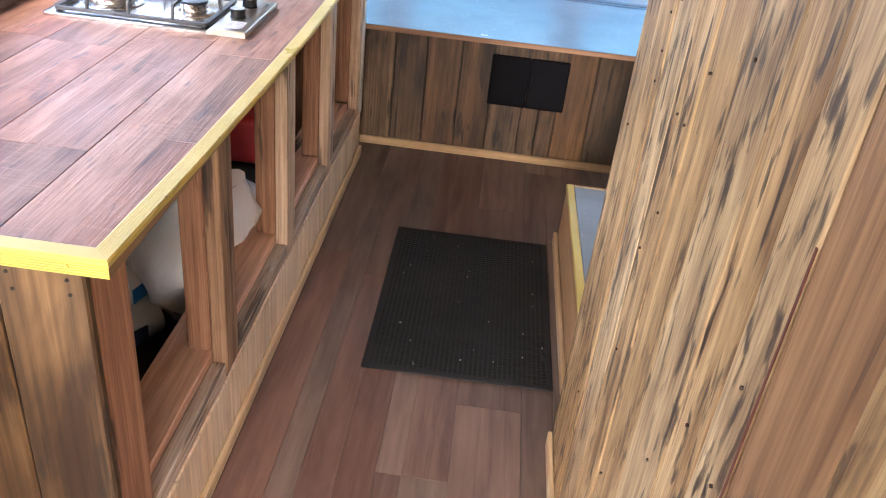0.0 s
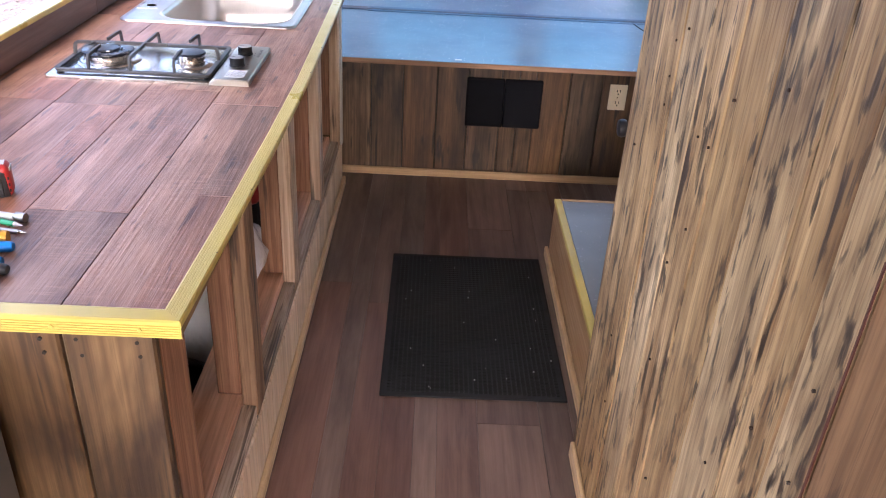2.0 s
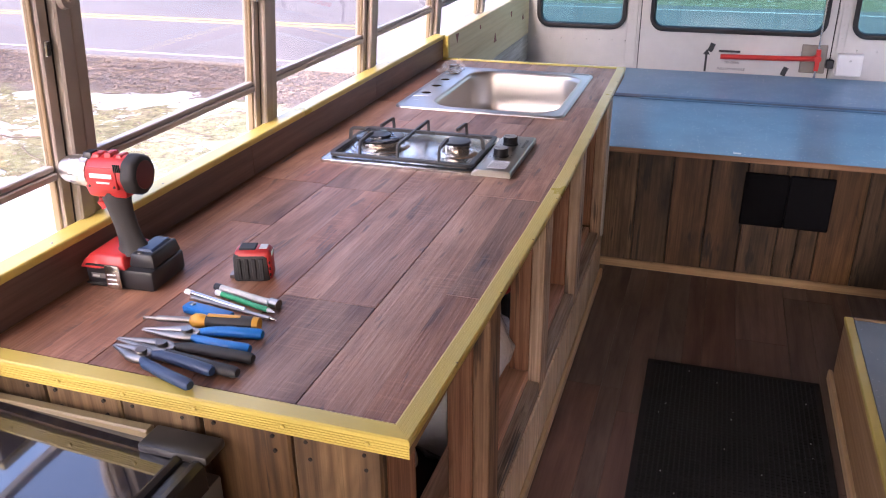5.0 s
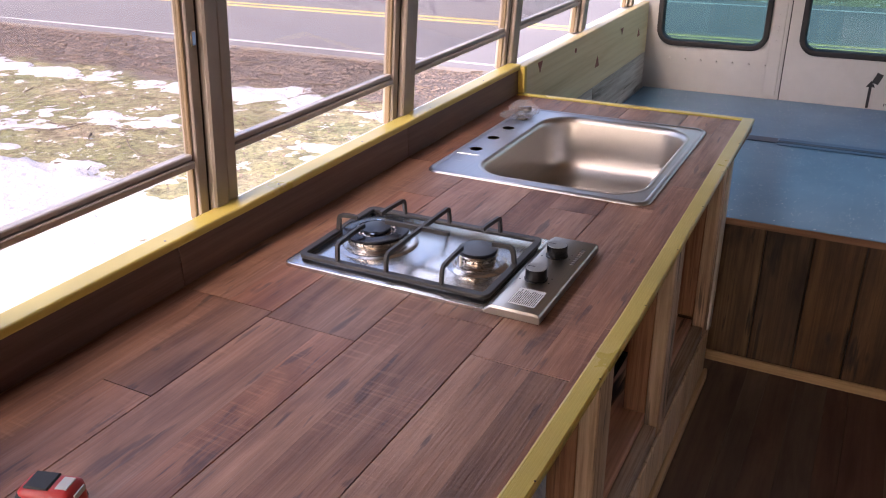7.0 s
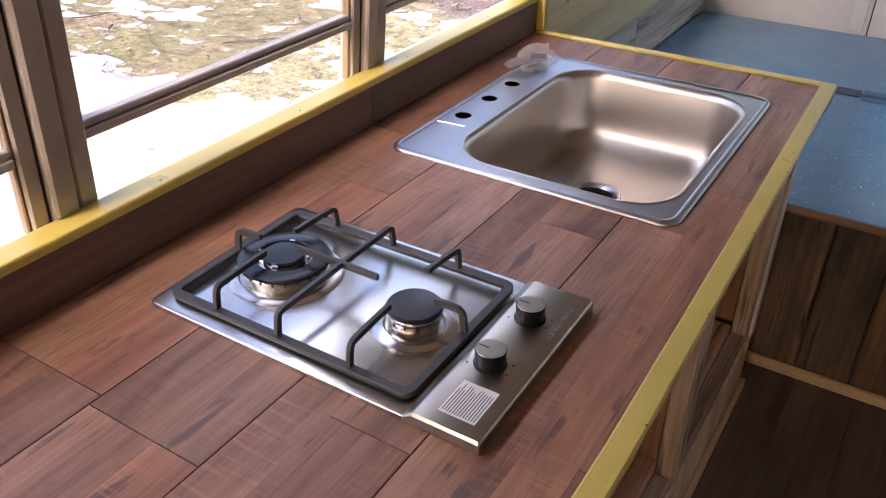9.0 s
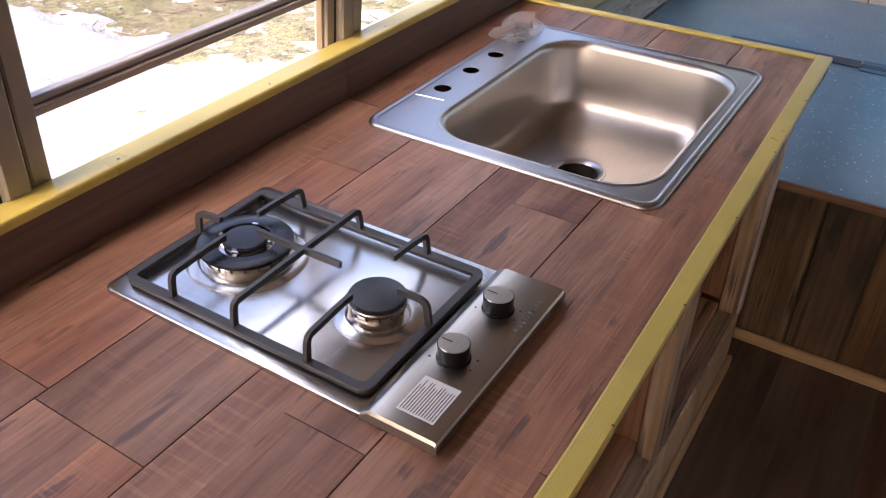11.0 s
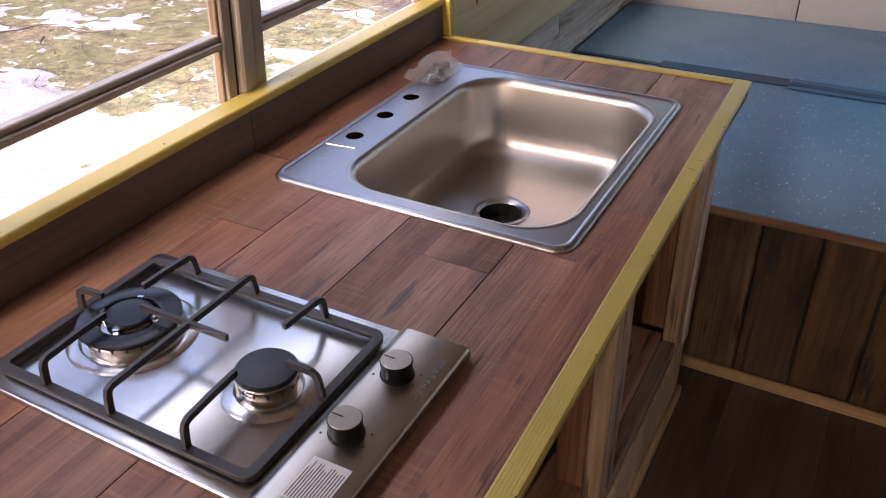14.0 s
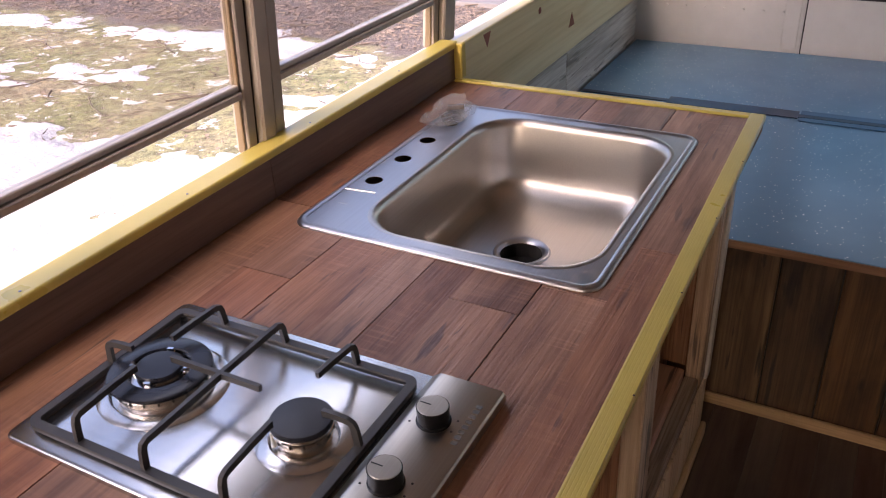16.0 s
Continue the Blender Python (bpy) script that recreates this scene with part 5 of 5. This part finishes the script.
def tapered(x0, x1, y0, y1, z0, z1, inset, bevel):
    """A box whose top is smaller by inset on each side."""
    bm = bmesh.new()
    for v in add_box(bm, x0, x1, y0, y1, z0, z1):
        if v.co.z > (z0 + z1) / 2:
            v.co.x += inset if v.co.x < (x0 + x1) / 2 else -inset
            v.co.y += inset if v.co.y < (y0 + y1) / 2 else -inset
    bmesh.ops.bevel(bm, geom=bm.edges[:], offset=bevel, segments=2, affect="EDGES", profile=0.5)
    return bm


battery = part("battery", box(-0.066, 0.074, -0.050, 0.062, 0.0, 0.042, 0.007, 2), BLACK_PLASTIC, drill, "black battery pack", 40)
part("ridge", box(-0.067, 0.012, -0.0515, -0.046, 0.006, 0.010, 0.001), BLACK_RUBBER, battery)
part("badge", box(-0.054, -0.024, -0.0512, -0.0485, 0.020, 0.030, 0.001), GREY_BODY, battery, "grey badge with a pale print bar")
part("print", box(-0.050, -0.036, -0.0520, -0.0505, 0.023, 0.027), LIGHT_GREY, battery)
part("terminal_block", tapered(0.018, 0.072, -0.036, 0.058, 0.042, 0.068, 0.005, 0.004), BLACK_PLASTIC, battery, "raised black rear block", 40)
part("release", tapered(0.028, 0.062, -0.020, 0.046, 0.0675, 0.073, 0.003, 0.0015), NAVY, battery, "blue-grey release button", 40)
part("screw", lathe_mesh([(0.005, 0.068), (0.0045, 0.0700), (0.0005, 0.0702)], 0.040, -0.027), TOOL_STEEL, battery)
foot = part("foot", tapered(-0.070, 0.022, -0.0525, 0.058, 0.0405, 0.064, 0.011, 0.004), RED, drill, "red tool foot with stepped shoulders", 40)
part("shoulder", tapered(-0.074, -0.030, -0.0535, 0.036, 0.040, 0.056, 0.008, 0.003), RED, foot, "", 40)
part("groove", box(-0.060, -0.008, -0.0545, -0.0490, 0.0465, 0.0485), DARK_GAP, foot)
clip = part("belt_clip", box(-0.018, 0.012, -0.0600, -0.0540, 0.004, 0.052, 0.003, 2), BRASS_STEEL, drill, "pressed steel belt clip", 40)
for z in (0.013, 0.022, 0.031):
    part("rib", box(-0.013, 0.007, -0.0620, -0.0595, z, z + 0.004, 0.001), BRASS_STEEL, clip)
bm = bmesh.new()
loops = []
for x, z, a, b in ((0.014, 0.060, 0.036, 0.030), (0.012, 0.068, 0.029, 0.025), (0.008, 0.082, 0.0245, 0.021), (0.003, 0.105, 0.0225, 0.0195), (-0.003, 0.135, 0.0235, 0.020), (-0.007, 0.160, 0.027, 0.021), (-0.006, 0.180, 0.031, 0.022)):
    loops.append([(x + a * math.cos(t) * (1 + 0.05 * math.cos(4 * t)), b * math.sin(t) * (1 + 0.05 * math.cos(4 * t)), z) for t in (2 * math.pi * k / 24 for k in range(24))])
loft(bm, loops, cap=(True, True))
part("grip", bm, paint("grip_rubber", (0.030, 0.028, 0.027), 0.7, 0.3, relief=0.5), drill, "dark grey rubber grip", 50)
trigger = bmesh.new()
sweep(trigger, [(-0.036, 0, 0.178), (-0.043, 0, 0.168), (-0.041, 0, 0.155), (-0.033, 0, 0.142)], 0.0095, 10, 1.0, taper=(1, 1, 0.9, 0.8))
part("trigger", trigger, RED, drill, "red trigger", 50)
part("collar", tapered(-0.048, 0.030, -0.021, 0.021, 0.170, 0.196, -0.004, 0.006), RED, drill, "", 40)
body = part("motor_housing", ring_loft(((0.036, 0.0335), (0.030, 0.0345), (0.0, 0.0345), (-0.026, 0.0335), (-0.038, 0.030), (-0.044, 0.027)), 0.213), RED, drill, "red motor housing", 50)
part("side_plate", tapered(-0.036, 0.026, -0.0375, -0.028, 0.192, 0.232, 0.002, 0.002), RED, body, "", 40)
part("brand_bar", box(-0.026, 0.018, -0.0386, -0.0372, 0.214, 0.222), WHITE_PLASTIC, body)
part("brand_bar", box(-0.014, 0.012, -0.0386, -0.0372, 0.204, 0.207), WHITE_PLASTIC, body)
for x in (-0.030, 0.020):
    bm = bmesh.new()
    add_cone(bm, (x, -0.0370, 0.198), (x, -0.0384, 0.198), 0.0026, 0.0022, 10)
    part("screw", bm, INK, body)
for k in range(4):
    part("vent", box(0.022 + 0.0035 * k, 0.0238 + 0.0035 * k, -0.0362, -0.0335, 0.226, 0.240), DARK_GAP, body)
for x0, x1, z in ((-0.036, -0.016, 0.250), (-0.010, 0.008, 0.253), (0.013, 0.028, 0.250)):
    part("ridge", tapered(x0, x1, -0.015, 0.015, 0.240, z, 0.003, 0.002), RED, body, "", 40)
part("selector", tapered(-0.056, -0.034, -0.013, 0.013, 0.238, 0.251, 0.003, 0.002), BLACK_PLASTIC, drill, "black speed selector", 40)
cap_end = part("end_cap", ring_loft(((0.034, 0.0365), (0.050, 0.0375), (0.057, 0.0345), (0.060, 0.030)), 0.213, 40, 8, 0.025), BLACK_RUBBER, drill, "black ridged end cap", 40)
part("disc", ring_loft(((0.0595, 0.0265), (0.0612, 0.0255), (0.0618, 0.020)), 0.213, 28), DARK_RED, cap_end, "dark red end disc", 40)
CHUCK_STEEL = brushed("chuck_steel", (0.66, 0.63, 0.60), 0.34, "x", 0.15)
chuck = part("clutch_ring", ring_loft(((-0.042, 0.027), (-0.044, 0.0300), (-0.058, 0.0300), (-0.060, 0.028)), 0.213, 48, 16, 0.02), CHUCK_STEEL, drill, "knurled steel clutch ring", 30)
part("chuck_sleeve", ring_loft(((-0.060, 0.0275), (-0.062, 0.0285), (-0.082, 0.0275), (-0.084, 0.0262)), 0.213, 48, 12, 0.018), CHUCK_STEEL, drill, "steel keyless chuck", 30)
part("chuck_nose", ring_loft(((-0.084, 0.0255), (-0.097, 0.0240), (-0.106, 0.0185), (-0.109, 0.011), (-0.107, 0.0065)), 0.213), CHUCK_STEEL, drill, "", 30)
for k in range(12):
    a = 2 * math.pi * k / 12
    bm = box(-0.079, -0.065, -0.0012, 0.0012, 0.0262, 0.0286)
    bmesh.ops.transform(bm, matrix=Matrix.Translation((0, 0, 0.213)) @ Matrix.Rotation(a, 4, "X"), verts=bm.verts[:])
    part("slot", bm, GREY_BODY, chuck)

# ---- tape measure ----
tape = thing("tape_measure", "red and black tape measure on the worktop", "tape measure", (-0.452, 0.383, TOP), 18)
case_part = part("case", box(-0.036, 0.034, -0.020, 0.020, 0.0, 0.064, 0.011, 3), RED, tape, "red plastic case", 40)
bumper = part("bumper", tapered(-0.040, 0.030, -0.0235, 0.0235, 0.0, 0.057, 0.002, 0.008), BLACK_RUBBER, tape, "black rubber bumper", 40)
for x in (-0.030, -0.016, -0.002, 0.012):
    part("rib", box(x, x + 0.008, -0.0252, -0.0215, 0.006, 0.049, 0.0012), BLACK_RUBBER, bumper)
for z in (0.010, 0.022, 0.034):
    part("rib", box(0.0275, 0.0315, -0.018, 0.018, z, z + 0.007, 0.0012), BLACK_RUBBER, bumper)
part("top_grip", box(-0.026, 0.006, -0.015, 0.015, 0.0625, 0.0665, 0.002), BLACK_RUBBER, case_part, "black grip pad")
part("label_bar", box(0.012, 0.026, -0.010, 0.010, 0.0632, 0.0648), LIGHT_GREY, case_part)
part("badge", box(0.0335, 0.0352, -0.010, 0.010, 0.050, 0.057), LIGHT_GREY, case_part)
part("tongue", box(-0.049, -0.038, -0.010, 0.010, 0.003, 0.010), TOOL_STEEL, tape, "steel tape hook")


# ---- pens, screwdriver, pliers ----
def rod_thing(name, label, category, a, b, r, material, tip=None, end=None, z=None):
    at = Vector((*a, TOP + (z or r)))
    to = Vector((*b, TOP + (z or r)))
    t = thing(name, label, category, (at.x, at.y, TOP))
    o = Vector((at.x, at.y, TOP))
    d = (to - at).normalized()
    bm = bmesh.new()
    add_cone(bm, at - o, to - o, r, r, 14)
    part("barrel", bm, material, t, smooth=40)
    if tip:
        bm = bmesh.new()
        add_cone(bm, to - o, to - o + d * 0.016, r * 0.9, 0.0008, 14)
        part("tip", bm, tip, t, smooth=40)
    if end:
        bm = bmesh.new()
        add_cone(bm, at - o - d * 0.014, at - o, r * 1.08, r * 1.08, 14)
        part("end", bm, end, t, smooth=40)
    return t


rod_thing("marker_pen", "grey marker pen with a black cap on the worktop", "pen", (-0.485, 0.312), (-0.372, 0.287), 0.0065, LIGHT_GREY, None, BLACK_PLASTIC)
rod_thing("nail_punch", "short dark steel nail punch on the worktop", "punch", (-0.368, 0.286), (-0.350, 0.282), 0.0085, TOOL_STEEL)
rod_thing("pencil", "green pencil lying on the worktop", "pencil", (-0.472, 0.293), (-0.362, 0.264), 0.0052, GREEN, PAPER, WHITE_PLASTIC)
rod_thing("brass_pen", "thin brass and white pen on the worktop", "pen", (-0.528, 0.281), (-0.40, 0.252), 0.005, BRASS_STEEL, TOOL_STEEL, WHITE_PLASTIC)
rod_thing("steel_punch", "thin steel punch on the worktop", "punch", (-0.52, 0.268), (-0.345, 0.240), 0.0038, TOOL_STEEL, BRASS_STEEL)

knife = thing("utility_knife", "blue plastic folding knife on the worktop", "knife", (-0.455, 0.222, TOP), -8)
part("body", box(-0.05, 0.05, -0.012, 0.012, 0.0, 0.016, 0.005, 2), BLUE, knife, "", 40)
part("rivet", box(-0.038, -0.028, -0.005, 0.005, 0.0155, 0.0175, 0.002), TOOL_STEEL, knife)

driver = thing("screwdriver", "screwdriver with an orange and black handle", "screwdriver", (-0.545, 0.166, TOP), 10)
bm = bmesh.new()
add_cone(bm, (0.0, 0, 0.013), (0.10, 0, 0.013), 0.003, 0.0035, 12)
add_cone(bm, (0.025, 0, 0.013), (0.085, 0, 0.013), 0.0055, 0.0055, 12)
part("shaft", bm, TOOL_STEEL, driver, "steel shaft", 40)
bm = bmesh.new()
sweep(bm, [(0.085, 0, 0.013), (0.092, 0, 0.013), (0.106, 0, 0.013), (0.114, 0, 0.013)], 0.0125, 16, taper=(0.6, 1.0, 1.0, 0.75))
part("collar", bm, ORANGE, driver, "orange collar", 50)
bm = bmesh.new()
sweep(bm, [(0.112, 0, 0.013), (0.13, 0, 0.013), (0.17, 0, 0.013), (0.197, 0, 0.013)], 0.013, 16, taper=(0.75, 0.9, 1.05, 1.0))
part("handle", bm, BLACK_RUBBER, driver, "black rubber handle", 50)
part("inlay", box(0.116, 0.175, -0.004, 0.004, 0.024, 0.0268, 0.001), ORANGE, driver, "orange inlay")
bm = bmesh.new()
add_cone(bm, (0.196, 0, 0.013), (0.206, 0, 0.013), 0.0135, 0.012, 16)
part("end_cap", bm, ORANGE, driver, "orange end", 40)


def pliers(name, label, at, turn, length, grip, spread, jaw, z=0.0):
    """Jaws at the origin along +x to the handle ends."""
    t = thing(name, label, "pliers", (*at, TOP), turn)
    j = jaw * length
    for s in (-1, 1):
        bm = bmesh.new()
        sweep(bm, [(0, s * 0.002, 0.010 + z), (j * 0.4, s * 0.006, 0.010 + z), (j * 0.8, s * 0.011, 0.010 + z), (j, s * 0.010, 0.010 + z), (j * 1.25, -s * 0.006 * -1, 0.010 + z)], 0.0085, 10, 0.8, taper=(0.25, 0.7, 1.0, 1.1, 0.9))
        part("jaw", bm, TOOL_STEEL, t, "steel jaw", 50)
        bm = bmesh.new()
        sweep(bm, [(j * 1.15, s * 0.008, 0.010 + z), (j * 1.4, s * (0.010 + 0.35 * spread), 0.0105 + z), (length * 0.7, s * (0.010 + 0.75 * spread), 0.0105 + z), (length - 0.006, s * (0.010 + spread), 0.0105 + z), (length, s * (0.010 + spread), 0.0105 + z)], 0.0098, 12, 0.95, taper=(0.62, 0.9, 1.0, 1.0, 0.72))
        part("grip", bm, grip, t, "", 50)
    bm = bmesh.new()
    add_cone(bm, (j, 0, 0.002 + z), (j, 0, 0.0215 + z), 0.009, 0.009, 14)
    part("pivot", bm, TOOL_STEEL, t, "", 40)
    return t


pliers("wire_stripper", "wire stripper with bright blue grips", (-0.525, 0.136), 5, 0.205, BLUE, 0.014, 0.40)
pliers("cutting_pliers", "cutting pliers with black grips", (-0.545, 0.098), -3, 0.245, BLACK_RUBBER, 0.011, 0.36)
pliers("lineman_pliers", "heavy pliers with worn navy grips", (-0.533, 0.075), -13, 0.195, NAVY, 0.012, 0.33, 0.003)

# ---- things stored under the counter ----
bag = thing("white_bag", "full white plastic bag under the counter", "bag", (-0.298, 1.15, 0.05))
bm = bmesh.new()
bmesh.ops.create_icosphere(bm, subdivisions=4, radius=1.0)
for v in bm.verts:
    c = v.co.copy()
    k = 1 + 0.16 * noise.noise(c * 1.7) + 0.07 * noise.noise(c * 4.5) + 0.03 * noise.noise(c * 11)
    v.co = Vector((0.215 * c.x * k, 0.25 * c.y * k, max(0.0, 0.19 + 0.235 * c.z * k)))
    v.co.x = min(v.co.x, 0.070 + 0.10 * max(0.0, min(1.0, (v.co.z - 0.225) / 0.06)))
part("sack", bm, BAG_FILM, bag, smooth=80)
bm = bmesh.new()
sweep(bm, [(0.06, -0.02, 0.37), (0.09, -0.04, 0.42), (0.11, -0.05, 0.45)], 0.05, 10, 0.5, taper=(1.0, 0.7, 1.1))
part("neck", bm, BAG_FILM, bag, "twisted bag neck", 60)
pack = thing("paper_pack", "white and blue wrapped paper pack under the counter", "pack", (-0.43, 0.86, 0.05), 60)
bm = bmesh.new()
sweep(bm, [(-0.10, 0, 0.06), (-0.09, 0, 0.06), (0.09, 0, 0.06), (0.10, 0, 0.06)], 0.058, 18, 1.0, taper=(0.6, 1, 1, 0.6))
part("wrap", bm, PAPER, pack, smooth=50)
part("print", box(-0.03, 0.03, -0.06, -0.0575, 0.03, 0.08), NAVY, pack)
pack2 = thing("paper_pack", "white and blue wrapped paper pack lying on another", "pack", (-0.445, 0.87, 0.166), 75)
bm = bmesh.new()
sweep(bm, [(-0.09, 0, 0.05), (-0.08, 0, 0.05), (0.08, 0, 0.05), (0.09, 0, 0.05)], 0.05, 18, 1.0, taper=(0.6, 1, 1, 0.6))
part("wrap", bm, PAPER, pack2, smooth=50)
part("print", box(0.0, 0.07, -0.0525, -0.0495, 0.03, 0.075), BLUE, pack2)
case = thing("tool_bag", "black tool bag with a red top under the counter", "tool bag", (-0.37, 1.66, 0.05))
part("body", box(-0.15, 0.15, -0.15, 0.18, 0.0, 0.29, 0.03, 3), BLACK_RUBBER, case, smooth=40)
part("flap", box(-0.148, 0.148, -0.148, 0.178, 0.29, 0.46, 0.025, 3), RED, case, "red top", 40)
part("strap", box(-0.02, 0.02, -0.158, 0.188, 0.45, 0.472, 0.004), BLACK_RUBBER, case)
tray = thing("grey_tray", "low grey plastic tray under the counter", "tray", (-0.40, 2.1, 0.05))
bm = bmesh.new()
loft(bm, [rrect(-0.15, 0.15, -0.12, 0.12, 0.03, 0.0), rrect(-0.165, 0.165, -0.135, 0.135, 0.03, 0.11), rrect(-0.172, 0.172, -0.142, 0.142, 0.03, 0.11), rrect(-0.16, 0.16, -0.13, 0.13, 0.03, 0.108), rrect(-0.145, 0.145, -0.115, 0.115, 0.03, 0.008)], cap=(True, True))
part("shell", bm, GREY_BODY, tray, smooth=40)
carton = thing("cardboard_piece", "pale cardboard carton standing under the sink", "carton", (-0.22, 2.325, 0.267), 0)
part("carton", box(-0.03, 0.03, -0.06, 0.03, 0.0, 0.36, 0.002), CARD, carton)

# ---- small fridge in front of the counter ----
BLACK_GLOSS = paint("black_gloss", (0.014, 0.015, 0.019), 0.07, 0.05, 0.0, 0.0, 0.9)
BLACK_GLOSS.node_tree.nodes["Principled BSDF"].inputs["Coat Weight"].default_value = 1.0
BLACK_GLOSS.node_tree.nodes["Principled BSDF"].inputs["Coat IOR"].default_value = 1.9
GLOSS_CAP = paint("black_gloss_trim", (0.014, 0.014, 0.015), 0.16, 0.15, spec=0.6)
fridge = thing("small_fridge", "low grey fridge with a glossy black top", "fridge", (-0.55, -0.25, 0.0))


def at_fridge(bm):
    return local(bm, -0.55, -0.25)


part("body", at_fridge(box(-0.772, -0.335, -0.52, -0.012, 0.03, 0.800, 0.006, 2)), GREY_BODY, fridge, "", 40)
bm = bmesh.new()
nx, ny = 20, 20
loops = []
for i in range(nx + 1):
    u = i / nx
    row = []
    for j in range(ny + 1):
        v = j / ny
        row.append((-0.770 + 0.436 * u, -0.515 + 0.499 * v, 0.836 + 0.016 * (1 - u) + 0.0022 * math.sin(7 * u + 5 * v) * math.sin(3.14 * u) * math.sin(3.14 * v)))
    loops.append(row)
rings = loft(bm, loops, close=False)
edge = [r[0] for r in rings] + rings[-1][1:] + [r[-1] for r in rings[-2::-1]] + rings[0][-2:0:-1]
low = [bm.verts.new((v.co.x, v.co.y, 0.8005)) for v in edge]
for k in range(len(edge)):
    m = (k + 1) % len(edge)
    bm.faces.new((edge[k], low[k], low[m], edge[m]))
part("top", at_fridge(bm), BLACK_GLOSS, fridge, "glossy black pressed top", 40)
part("back_strip", at_fridge(box(-0.772, -0.42, -0.0155, 0.004, 0.800, 0.853, 0.003)), paint("tan_strip", (0.21, 0.165, 0.085), 0.4, 0.2), fridge, "tan rear strip")
part("corner", at_fridge(box(-0.416, -0.298, -0.046, 0.006, 0.838, 0.853, 0.004, 2)), paint("hinge_cover_black", (0.030, 0.028, 0.024), 0.26, 0.2), fridge, "black hinge cover", 40)
bm = bmesh.new()
prof = [(x + 0.019, z) for x, z in ((-0.372, 0.8365), (-0.372, 0.846), (-0.366, 0.849), (-0.358, 0.846), (-0.356, 0.840), (-0.340, 0.840), (-0.338, 0.846), (-0.328, 0.848), (-0.320, 0.842), (-0.318, 0.80), (-0.340, 0.80))]
loft(bm, [[(x, y, z) for x, z in prof] for y in (-0.52, -0.047)], cap=(True, True))
part("door_edge", at_fridge(bm), GLOSS_CAP, fridge, "black door edge with a finger groove", 40)
part("door", at_fridge(box(-0.3335, -0.300, -0.52, -0.012, 0.035, 0.799, 0.006, 2)), GREY_BODY, fridge, "grey door", 40)
for x in (-0.74, -0.38):
    for y in (-0.49, -0.06):
        bm = bmesh.new()
        add_cone(bm, (x, y, 0.0), (x, y, 0.031), 0.018, 0.018, 14)
        part("foot", at_fridge(bm), BLACK_PLASTIC, fridge)

# ---- floor planks ----
floor_ob = bpy.data.objects["floor"]
rnd = random.Random(17)
k = 0
x = 0.157 - 0.187 * 5
while x < RIGHT_X:
    sub = (0.067, 0.118, 0.093)[k % 3] if k % 4 != 3 else 0.186
    joint = {4: 1.6, 6: 0.55, 7: 0.85, 5: 0.25}.get(k, rnd.uniform(0.0, 1.2))
    for a, b, off in ((x, x + sub, 0.0), (x + sub, x + 0.187, 0.0)):
        a, b = max(a, WALL_X), min(b, RIGHT_X - 0.002)
        if b - a < 0.004:
            continue
        y = joint - 1.22 * 5 + (0.0 if off == 0 else 0.4)
        while y < 2.598:
            y0, y1 = max(y, FRONT_Y), min(y + 1.22, 2.598)
            if y1 - y0 > 0.02:
                part("plank", box(a + 0.0004, b - 0.0004, y0 + 0.0005, y1 - 0.0005, -0.0058, 0.0, 0.0008), FLOOR_VINYL, floor_ob)
            y += 1.22
    x += 0.187
    k += 1
